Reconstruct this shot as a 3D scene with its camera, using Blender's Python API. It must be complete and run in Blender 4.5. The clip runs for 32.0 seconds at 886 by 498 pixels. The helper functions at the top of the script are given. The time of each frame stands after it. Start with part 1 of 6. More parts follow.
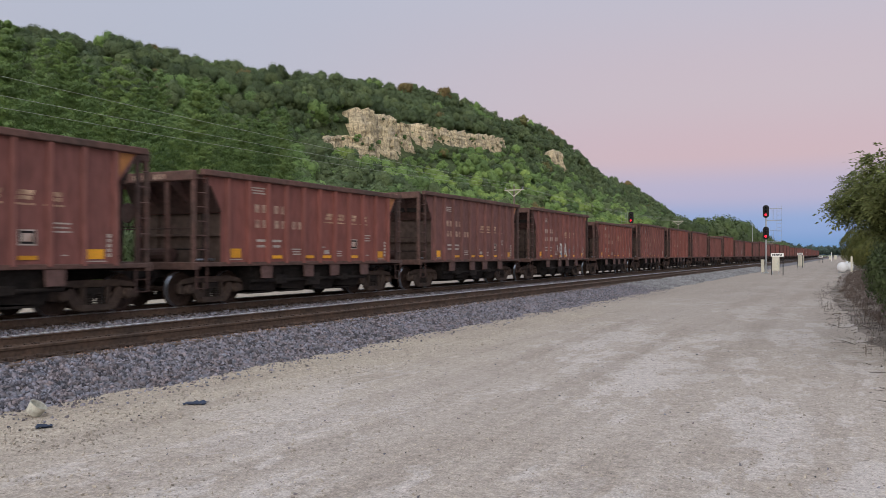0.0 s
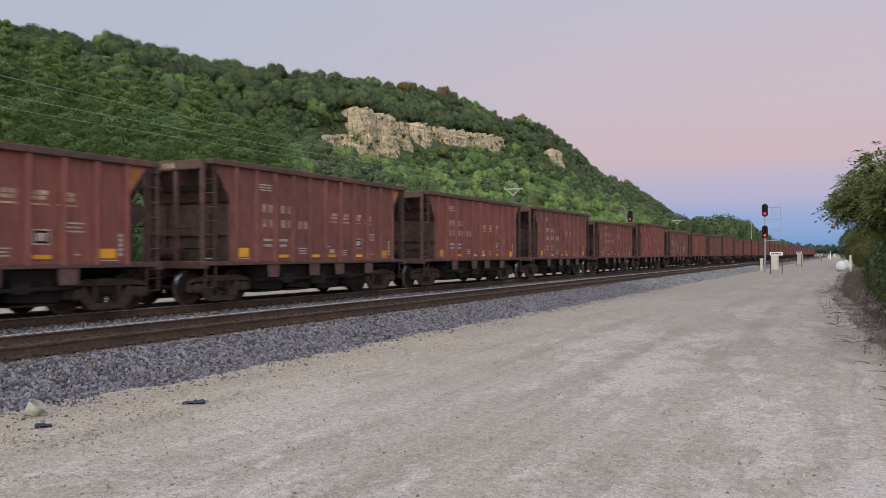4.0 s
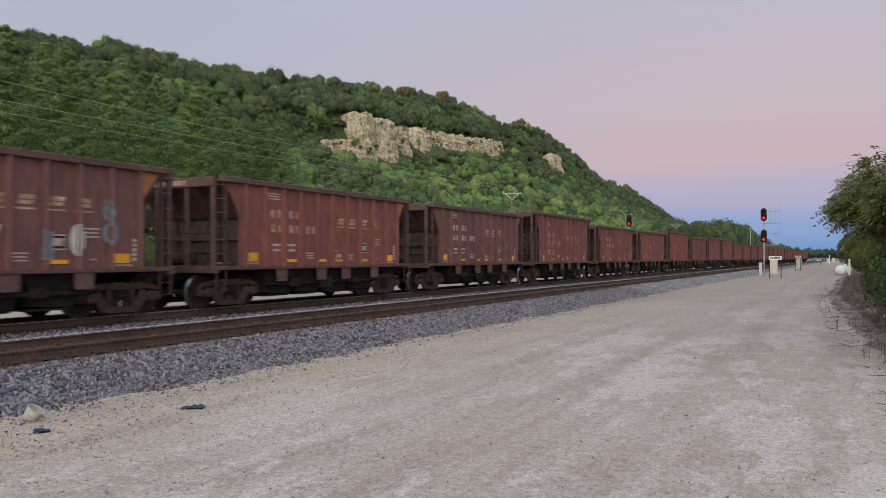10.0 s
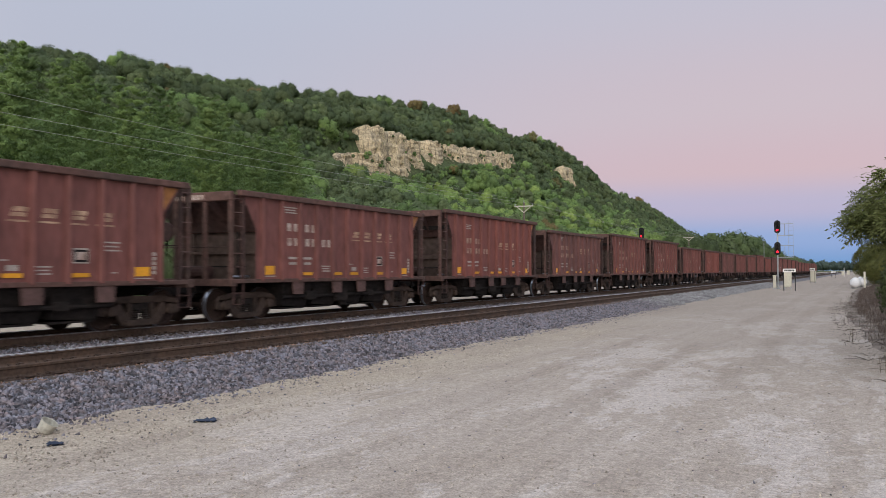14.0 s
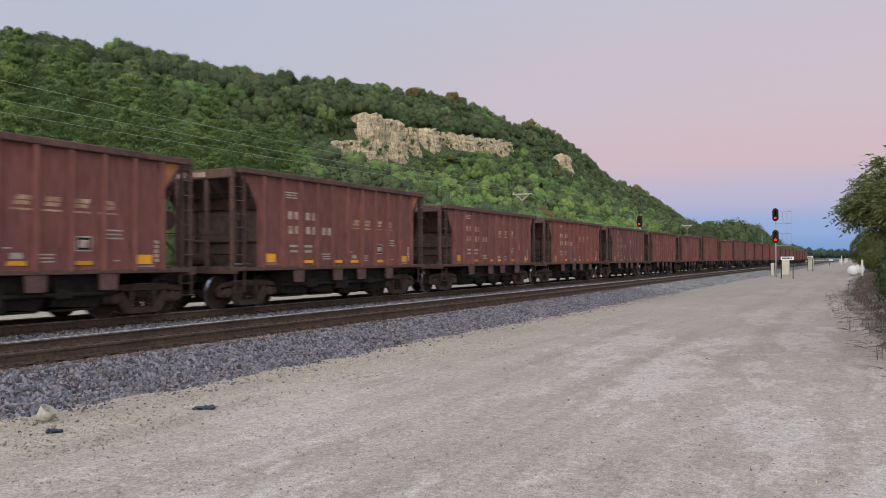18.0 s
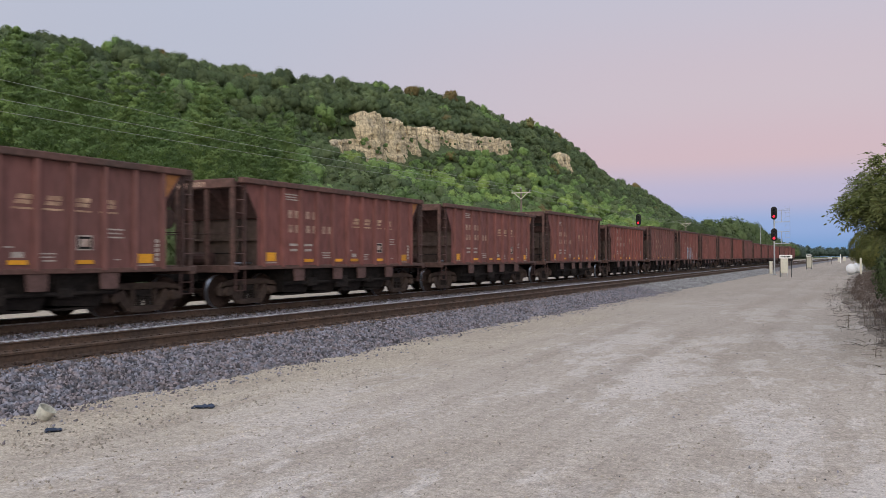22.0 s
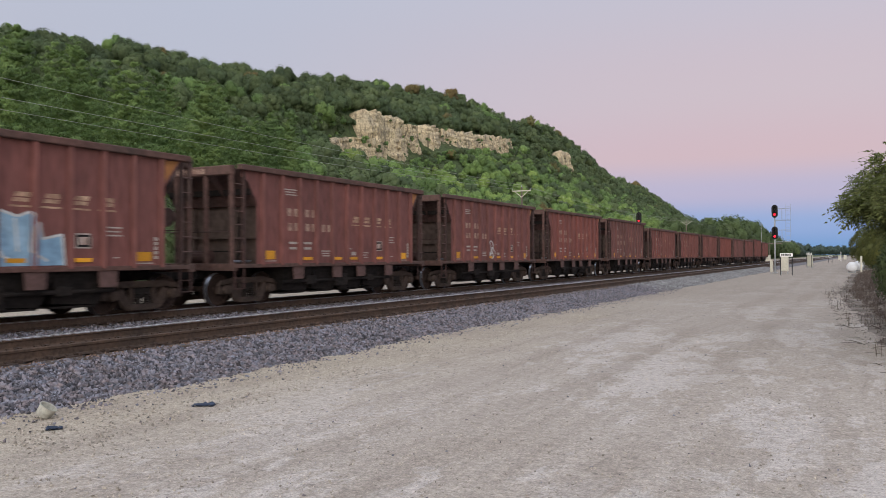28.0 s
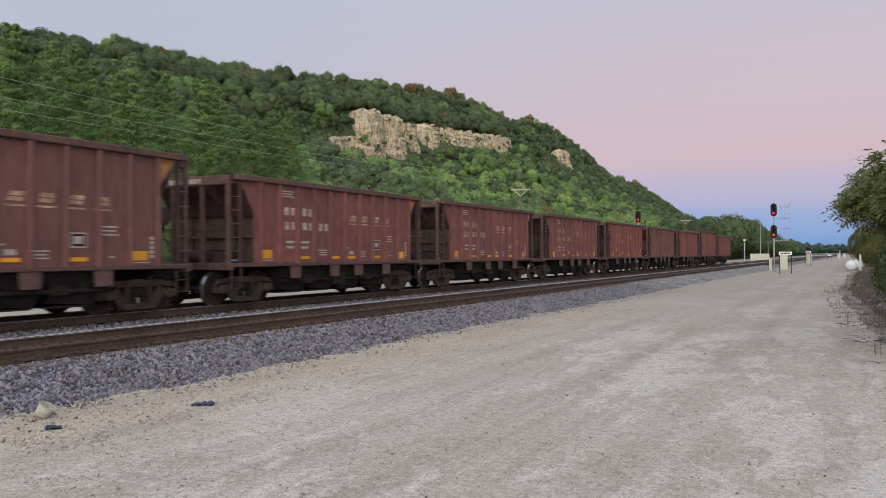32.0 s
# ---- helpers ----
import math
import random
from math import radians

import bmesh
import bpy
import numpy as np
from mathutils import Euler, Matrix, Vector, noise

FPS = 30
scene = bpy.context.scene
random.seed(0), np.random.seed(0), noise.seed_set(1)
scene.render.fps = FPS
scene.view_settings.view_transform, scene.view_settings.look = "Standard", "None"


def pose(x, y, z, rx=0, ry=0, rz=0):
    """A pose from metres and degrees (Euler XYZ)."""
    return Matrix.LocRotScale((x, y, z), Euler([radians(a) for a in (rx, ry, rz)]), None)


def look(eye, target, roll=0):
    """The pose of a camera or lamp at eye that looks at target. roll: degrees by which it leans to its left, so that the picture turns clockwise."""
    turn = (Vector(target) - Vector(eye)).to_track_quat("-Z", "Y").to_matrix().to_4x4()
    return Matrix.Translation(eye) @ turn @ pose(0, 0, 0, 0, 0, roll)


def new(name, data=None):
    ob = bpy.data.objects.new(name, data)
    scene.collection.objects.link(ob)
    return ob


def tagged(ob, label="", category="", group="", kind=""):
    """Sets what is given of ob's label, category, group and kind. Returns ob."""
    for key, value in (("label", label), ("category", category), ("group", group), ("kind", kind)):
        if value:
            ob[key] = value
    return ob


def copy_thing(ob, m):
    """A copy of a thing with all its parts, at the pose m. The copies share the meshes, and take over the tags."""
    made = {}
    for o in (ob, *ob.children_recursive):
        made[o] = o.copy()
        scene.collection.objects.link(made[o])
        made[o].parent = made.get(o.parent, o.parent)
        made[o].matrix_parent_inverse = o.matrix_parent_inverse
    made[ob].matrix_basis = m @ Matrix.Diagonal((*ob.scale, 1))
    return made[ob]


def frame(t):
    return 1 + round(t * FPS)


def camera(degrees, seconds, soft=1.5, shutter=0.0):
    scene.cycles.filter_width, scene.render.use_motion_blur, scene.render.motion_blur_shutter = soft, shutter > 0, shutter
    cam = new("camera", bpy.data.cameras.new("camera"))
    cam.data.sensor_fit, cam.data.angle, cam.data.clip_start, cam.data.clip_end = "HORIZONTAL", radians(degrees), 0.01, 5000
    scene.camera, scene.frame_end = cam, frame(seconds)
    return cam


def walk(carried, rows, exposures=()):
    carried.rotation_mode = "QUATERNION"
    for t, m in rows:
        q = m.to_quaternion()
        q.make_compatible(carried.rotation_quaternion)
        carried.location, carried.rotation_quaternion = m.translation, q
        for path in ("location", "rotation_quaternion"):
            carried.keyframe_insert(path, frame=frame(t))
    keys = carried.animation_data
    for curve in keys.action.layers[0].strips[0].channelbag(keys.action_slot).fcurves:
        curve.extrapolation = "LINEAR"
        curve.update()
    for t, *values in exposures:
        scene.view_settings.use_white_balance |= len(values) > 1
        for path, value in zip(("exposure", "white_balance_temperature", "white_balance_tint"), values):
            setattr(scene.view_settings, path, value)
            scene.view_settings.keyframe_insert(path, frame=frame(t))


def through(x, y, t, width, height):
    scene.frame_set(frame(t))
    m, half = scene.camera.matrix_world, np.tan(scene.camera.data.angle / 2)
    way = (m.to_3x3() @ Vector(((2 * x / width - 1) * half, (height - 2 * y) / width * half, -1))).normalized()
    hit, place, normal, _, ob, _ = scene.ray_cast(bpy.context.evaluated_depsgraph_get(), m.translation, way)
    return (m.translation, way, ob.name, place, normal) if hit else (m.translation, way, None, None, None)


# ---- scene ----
# ---- camera: a tripod beside the line, nudged now and then ----
EYE = 1.9
cam = camera(58.5, 32.0, soft=0.7, shutter=0.35)
walk(cam, [
    (0, pose(0, 0, EYE, 90.383, -0.075, 27.158)),
    (0.5, pose(0, 0, EYE, 90.378, -0.067, 27.166)),
    (1, pose(0, 0, EYE, 90.377, -0.066, 27.132)),
    (1.5, pose(0, 0, EYE, 90.377, -0.064, 27.127)),
    (2, pose(0, 0, EYE, 90.376, -0.069, 27.112)),
    (2.5, pose(0, 0, EYE, 90.360, -0.089, 27.112)),
    (3, pose(0, 0, EYE, 90.360, -0.079, 27.097)),
    (3.5, pose(0, 0, EYE, 90.327, -0.041, 27.104)),
    (5.5, pose(0, 0, EYE, 90.293, -0.026, 27.052)),
    (6, pose(0, 0, EYE, 90.270, -0.000, 27.020)),
    (6.5, pose(0, 0, EYE, 90.274, -0.008, 27.011)),
    (7, pose(0, 0, EYE, 90.257, -0.052, 27.002)),
    (7.5, pose(0, 0, EYE, 90.246, -0.048, 27.002)),
    (8, pose(0, 0, EYE, 90.234, -0.039, 26.991)),
    (8.5, pose(0, 0, EYE, 90.274, -0.009, 26.991)),
    (9, pose(0, 0, EYE, 90.338, 0.025, 26.967)),
    (9.5, pose(0, 0, EYE, 90.517, -0.005, 26.990)),
    (10, pose(0, 0, EYE, 90.640, 0.009, 27.033)),
    (10.5, pose(0, 0, EYE, 90.861, 0.057, 27.132)),
    (11, pose(0, 0, EYE, 90.996, 0.005, 27.383)),
    (11.5, pose(0, 0, EYE, 91.215, 0.050, 27.788)),
    (12, pose(0, 0, EYE, 91.517, 0.106, 27.949)),
    (12.5, pose(0, 0, EYE, 91.640, 0.091, 27.946)),
    (13, pose(0, 0, EYE, 91.633, 0.100, 27.936)),
    (13.5, pose(0, 0, EYE, 91.577, 0.110, 27.913)),
    (14, pose(0, 0, EYE, 91.576, 0.090, 27.885)),
    (14.5, pose(0, 0, EYE, 91.391, 0.100, 27.869)),
    (16.5, pose(0, 0, EYE, 90.758, 0.056, 27.804)),
    (17, pose(0, 0, EYE, 90.751, 0.046, 27.783)),
    (17.5, pose(0, 0, EYE, 90.725, 0.113, 27.765)),
    (18, pose(0, 0, EYE, 90.696, 0.077, 27.761)),
    (18.5, pose(0, 0, EYE, 90.702, 0.083, 27.756)),
    (19, pose(0, 0, EYE, 90.668, 0.093, 27.728)),
    (19.5, pose(0, 0, EYE, 90.651, 0.107, 27.717)),
    (20, pose(0, 0, EYE, 90.650, 0.138, 27.722)),
    (20.5, pose(0, 0, EYE, 90.650, 0.146, 27.717)),
    (21, pose(0, 0, EYE, 90.620, 0.060, 27.705)),
    (21.5, pose(0, 0, EYE, 90.594, 0.120, 27.692)),
    (22, pose(0, 0, EYE, 90.599, 0.135, 27.675)),
    (22.5, pose(0, 0, EYE, 90.587, 0.144, 27.661)),
    (23, pose(0, 0, EYE, 90.591, 0.149, 27.770)),
    (23.5, pose(0, 0, EYE, 90.582, 0.125, 27.843)),
    (24, pose(0, 0, EYE, 90.554, 0.137, 27.825)),
    (24.5, pose(0, 0, EYE, 90.549, 0.150, 27.824)),
    (25, pose(0, 0, EYE, 90.538, 0.129, 27.800)),
    (25.5, pose(0, 0, EYE, 90.531, 0.149, 27.769)),
    (27.5, pose(0, 0, EYE, 90.468, 0.119, 27.715)),
    (28, pose(0, 0, EYE, 90.468, 0.126, 27.710)),
    (28.5, pose(0, 0, EYE, 90.468, 0.131, 27.726)),
    (29, pose(0, 0, EYE, 90.467, 0.148, 27.712)),
    (29.5, pose(0, 0, EYE, 90.452, 0.172, 27.695)),
    (30, pose(0, 0, EYE, 90.430, 0.196, 27.697)),
    (30.5, pose(0, 0, EYE, 90.406, 0.152, 27.705)),
    (31, pose(0, 0, EYE, 90.405, 0.129, 27.670)),
    (31.5, pose(0, 0, EYE, 90.404, 0.146, 27.656)),
    (32, pose(0, 0, EYE, 90.389, 0.193, 27.653)),
], exposures=[(0.0, 0.0), (8.0, -0.03), (12.0, -0.11), (14.0, 0.04), (17.0, 0.05), (25.0, 0.06), (32.0, 0.06)])

# ---- world: dusk sky, with the earth's shadow low down opposite the sunset ----
AWAY = Vector((0.25, 0.95, 0)).normalized()      # the way opposite to the sunset


def sky():
    w = bpy.data.worlds.new("dusk_sky")
    scene.world = w
    w.use_nodes = True
    nt = w.node_tree
    nt.nodes.clear()
    n, ln = nt.nodes.new, nt.links.new
    co = n("ShaderNodeTexCoord")
    sep = n("ShaderNodeSeparateXYZ")
    ln(co.outputs["Generated"], sep.inputs[0])

    def ramp(stops):
        r = n("ShaderNodeValToRGB")
        r.color_ramp.interpolation = "EASE"
        e = r.color_ramp.elements
        while len(e) < len(stops):
            e.new(0.5)
        for k, (p, c) in zip(e, stops):
            k.position, k.color = p, (*c, 1)
        ln(sep.outputs["Z"], r.inputs[0])
        return r
    far = ramp(SKY_FAR)
    side = ramp(SKY_SIDE)
    back = ramp(SKY_BACK)
    dot = n("ShaderNodeVectorMath")
    dot.operation = "DOT_PRODUCT"
    dot.inputs[1].default_value = AWAY
    ln(co.outputs["Generated"], dot.inputs[0])

    def span(a, b):
        m = n("ShaderNodeMapRange")
        m.interpolation_type = "SMOOTHSTEP"
        m.inputs["From Min"].default_value, m.inputs["From Max"].default_value = a, b
        ln(dot.outputs["Value"], m.inputs["Value"])
        return m

    def mix(fac, a, b):
        m = n("ShaderNodeMix")
        m.data_type = "RGBA"
        ln(fac.outputs[0], m.inputs[0])
        ln(a, m.inputs[6])
        ln(b, m.inputs[7])
        return m.outputs[2]
    c = mix(span(0.45, 0.95), side.outputs[0], far.outputs[0])
    c = mix(span(-0.75, 0.35), back.outputs[0], c)
    air = n("ShaderNodeTexSky")
    air.sky_type, air.sun_disc = "NISHITA", False
    air.sun_elevation, air.sun_rotation = radians(1.0), math.atan2(-AWAY.x, -AWAY.y)
    bg, bg2, add, out = n("ShaderNodeBackground"), n("ShaderNodeBackground"), n("ShaderNodeAddShader"), n("ShaderNodeOutputWorld")
    bg.inputs[1].default_value = 1.0
    bg2.inputs[1].default_value = 0.05
    ln(c, bg.inputs[0])
    ln(air.outputs[0], bg2.inputs[0])
    ln(bg.outputs[0], add.inputs[0])
    ln(bg2.outputs[0], add.inputs[1])
    ln(add.outputs[0], out.inputs[0])


SKY_FAR = [(0.0, (0.155, 0.325, 0.60)), (0.036, (0.225, 0.37, 0.66)), (0.075, (0.40, 0.395, 0.595)), (0.12, (0.54, 0.405, 0.49)),
           (0.20, (0.53, 0.44, 0.515)), (0.33, (0.49, 0.465, 0.56)), (0.60, (0.64, 0.68, 0.80)), (1.0, (1.0, 1.06, 1.18))]
SKY_SIDE = [(0.0, (0.30, 0.38, 0.55)), (0.10, (0.48, 0.46, 0.58)), (0.25, (0.44, 0.46, 0.57)), (0.40, (0.45, 0.49, 0.61)), (0.65, (0.70, 0.76, 0.88)), (1.0, (1.0, 1.06, 1.18))]
SKY_BACK = [(0.0, (2.0, 1.75, 1.55)), (0.15, (1.9, 1.75, 1.65)), (0.45, (1.4, 1.45, 1.52)), (1.0, (1.0, 1.06, 1.20))]
sky()
sun = new("sunset_glow", bpy.data.lights.new("sunset_glow", "SUN"))
sun.data.energy, sun.data.angle, sun.data.color = 0.8, radians(45), (1.0, 0.93, 0.84)
sun.matrix_world = look((0, 0, 50), (-30, 60, 50 - 22))
scene.view_settings.exposure = 0.0


# ---- materials ----
def mat(name, base, rough=0.8, vary=0.25, grain=12.0, patch=0.9, bump=0.25, bump_at=60.0, metal=0.0, other=None,
        islands=0.0, each=0.0, glow=0.0, stretch=None, spec=0.3, through=0.0, tone=0.0):
    """A surface with a fine grain and broad patches; other: a second colour for the patches; tone: how much one tree differs from the next."""
    m = bpy.data.materials.new(name)
    m.use_nodes = True
    nt = m.node_tree
    n, ln = nt.nodes.new, nt.links.new
    b = nt.nodes["Principled BSDF"]
    b.inputs["Roughness"].default_value, b.inputs["Metallic"].default_value = rough, metal
    b.inputs["Specular IOR Level"].default_value = spec
    co = n("ShaderNodeTexCoord")
    vec = co.outputs["Object"]
    if stretch:
        mp = n("ShaderNodeMapping")
        mp.inputs["Scale"].default_value = stretch
        ln(vec, mp.inputs[0])
        vec = mp.outputs[0]

    def noise_at(scale, detail=4.0, v=None):
        t = n("ShaderNodeTexNoise")
        t.inputs["Scale"].default_value, t.inputs["Detail"].default_value = scale, detail
        ln(v or vec, t.inputs["Vector"])
        return t.outputs["Fac"]

    def span(v, lo, hi, a=0.3, z=0.7):
        r = n("ShaderNodeMapRange")
        r.inputs["From Min"].default_value, r.inputs["From Max"].default_value = a, z
        r.inputs["To Min"].default_value, r.inputs["To Max"].default_value = lo, hi
        ln(v, r.inputs["Value"])
        return r.outputs[0]

    def mult(c, v):
        h = n("ShaderNodeHueSaturation")
        ln(c, h.inputs["Color"])
        ln(v, h.inputs["Value"])
        return h.outputs[0]
    mixn = n("ShaderNodeMix")
    mixn.data_type = "RGBA"
    mixn.inputs[6].default_value = (*base, 1)
    mixn.inputs[7].default_value = (*(other or [k * (1 - vary) for k in base]), 1)
    own = None
    if tone:
        own = n("ShaderNodeAttribute")
        own.attribute_name = "tone"
        ln(own.outputs["Fac"], mixn.inputs[0])
    else:
        ln(span(noise_at(patch), 0, 1, 0.38, 0.66), mixn.inputs[0])
    c = mult(mixn.outputs[2], span(noise_at(grain), 1 - vary, 1 + vary))
    if tone:
        shade = n("ShaderNodeMath")
        shade.operation = "FRACT"
        shift = n("ShaderNodeMath")
        shift.operation = "MULTIPLY"
        shift.inputs[1].default_value = 7.31
        ln(own.outputs["Fac"], shift.inputs[0])
        ln(shift.outputs[0], shade.inputs[0])
        c = mult(c, span(shade.outputs[0], 1 - tone, 1 + tone, 0, 1))
    if islands:
        g = n("ShaderNodeNewGeometry")
        c = mult(c, span(g.outputs["Random Per Island"], 1 - islands, 1 + islands, 0, 1))
    if each:
        g = n("ShaderNodeObjectInfo")
        c = mult(c, span(g.outputs["Random"], 1 - each, 1 + each, 0, 1))
    ln(c, b.inputs["Base Color"])
    ln(span(noise_at(grain * 2.3), max(0, rough - 0.12), min(1, rough + 0.1)), b.inputs["Roughness"])
    if glow:
        ln(c, b.inputs["Emission Color"])
        b.inputs["Emission Strength"].default_value = glow
    if bump:
        bp = n("ShaderNodeBump")
        bp.inputs["Strength"].default_value, bp.inputs["Distance"].default_value = bump, 0.02
        ln(noise_at(bump_at, 6.0), bp.inputs["Height"])
        ln(bp.outputs[0], b.inputs["Normal"])
    if through:
        tr, mx = n("ShaderNodeBsdfTranslucent"), n("ShaderNodeMixShader")
        ln(c, tr.inputs[0])
        mx.inputs[0].default_value = through
        ln(b.outputs[0], mx.inputs[1])
        ln(tr.outputs[0], mx.inputs[2])
        ln(mx.outputs[0], nt.nodes["Material Output"].inputs[0])
    return m


M = {}


def limestone_road():
    """Crushed limestone: coarse and yellowish by the ballast, packed and greyer where wheels run, with whitish dried patches."""
    m = bpy.data.materials.new("crushed_limestone")
    m.use_nodes = True
    nt = m.node_tree
    n, ln = nt.nodes.new, nt.links.new
    b = nt.nodes["Principled BSDF"]
    b.inputs["Specular IOR Level"].default_value = 0.15
    b.inputs["Roughness"].default_value = 0.95
    co = n("ShaderNodeTexCoord")

    def tex(scale, detail=5.0, stretch=(1, 1, 1), warp=0.0):
        mp = n("ShaderNodeMapping")
        mp.inputs["Scale"].default_value = stretch
        ln(co.outputs["Object"], mp.inputs[0])
        t = n("ShaderNodeTexNoise")
        t.inputs["Scale"].default_value, t.inputs["Detail"].default_value, t.inputs["Distortion"].default_value = scale, detail, warp
        t.inputs["Roughness"].default_value = 0.68 if detail > 8 else 0.5
        ln(mp.outputs[0], t.inputs["Vector"])
        return t.outputs["Fac"]

    def span(v, a, z, lo=0.0, hi=1.0):
        r = n("ShaderNodeMapRange")
        for k, q in (("From Min", a), ("From Max", z), ("To Min", lo), ("To Max", hi)):
            r.inputs[k].default_value = q
        ln(v, r.inputs["Value"])
        return r.outputs[0]

    def calc(op, a, c):
        r = n("ShaderNodeMath")
        r.operation = op
        for i, q in enumerate((a, c)):
            if isinstance(q, (int, float)):
                r.inputs[i].default_value = q
            else:
                ln(q, r.inputs[i])
        return r.outputs[0]

    def mix(f, a, c):
        r = n("ShaderNodeMix")
        r.data_type = "RGBA"
        ln(f, r.inputs[0])
        for i, q in ((6, a), (7, c)):
            if isinstance(q, tuple):
                r.inputs[i].default_value = (*q, 1)
            else:
                ln(q, r.inputs[i])
        return r.outputs[2]
    sep = n("ShaderNodeSeparateXYZ")
    ln(co.outputs["Object"], sep.inputs[0])
    side = span(calc("ADD", sep.outputs["X"], calc("MULTIPLY", tex(0.35), 3.0)), -6.8, -3.6)
    c = mix(side, (0.430, 0.370, 0.296), (0.424, 0.370, 0.328))
    c = mix(span(tex(0.5, 6), 0.46, 0.70, 0.0, 0.55), c, (0.345, 0.290, 0.244))
    # browner and darker further along
    c = mix(span(sep.outputs["Y"], 9, 42, 0.0, 0.9), c, (0.310, 0.265, 0.228))
    # long streaks where loosened chips are raked along by wheels
    c = mix(calc("MULTIPLY", span(tex(1.0, 9, (1.3, 0.09, 1), 0.2), 0.49, 0.60), 0.45), c, (0.295, 0.248, 0.210))
    # whitish powdery patches with broken edges, where the packed crust shows
    powder = calc("ADD", tex(0.36, 3, (1, 0.55, 1), 0.3), calc("MULTIPLY", calc("SUBTRACT", tex(2.6, 12, (1, 0.4, 1), 0.4), 0.5), 0.85))
    powder = calc("ADD", powder, calc("ADD", span(calc("ABSOLUTE", calc("ADD", sep.outputs["X"], 2.95), 0.0), 0.3, 0.9, 0.05, 0.0), span(calc("ABSOLUTE", calc("ADD", sep.outputs["X"], 1.1), 0.0), 0.4, 1.1, 0.04, 0.0)))
    white = calc("MULTIPLY", span(powder, 0.535, 0.590, 0.0, 0.62), calc("MULTIPLY", side, span(sep.outputs["Y"], 11, 38, 1.0, 0.25)))
    c = mix(white, c, (0.525, 0.475, 0.450))
    # a lorry's two wheel tracks: rolled loose and darker, with paler rims
    wander = calc("ADD", sep.outputs["X"], calc("MULTIPLY", calc("SUBTRACT", tex(0.06, 2), 0.5), 1.4))
    for at, wide, most in ((-2.10, 0.40, 0.62), (-3.70, 0.36, 0.55), (-0.35, 0.30, 0.35), (-5.45, 0.32, 0.35)):
        away = calc("ABSOLUTE", calc("SUBTRACT", wander, at), 0.0)
        near = span(calc("ADD", away, calc("MULTIPLY", calc("SUBTRACT", tex(2.6, 11), 0.5), 1.1)), wide * 0.35, wide, 1.0, 0.0)
        c = mix(calc("MULTIPLY", near, span(tex(0.30, 4, (1, 0.6, 1)), 0.38, 0.58, 0.12, most)), c, (0.288, 0.240, 0.203))
    # dark crumbs
    c = mix(span(tex(11, 4), 0.64, 0.69, 0.0, 0.6), c, (0.19, 0.16, 0.135))
    for scale, dark, light in ((7, 0.90, 1.10), (18, 0.84, 1.16), (48, 0.76, 1.22), (150, 0.88, 1.12)):
        h = n("ShaderNodeHueSaturation")
        ln(c, h.inputs["Color"])
        ln(span(tex(scale, 3), 0.32, 0.68, dark, light), h.inputs["Value"])
        c = h.outputs[0]
    ln(c, b.inputs["Base Color"])
    bp = n("ShaderNodeBump")
    bp.inputs["Strength"].default_value, bp.inputs["Distance"].default_value = 0.9, 0.02
    ln(calc("ADD", tex(38, 6), calc("MULTIPLY", tex(6, 4), 1.6)), bp.inputs["Height"])
    ln(bp.outputs[0], b.inputs["Normal"])
    return m


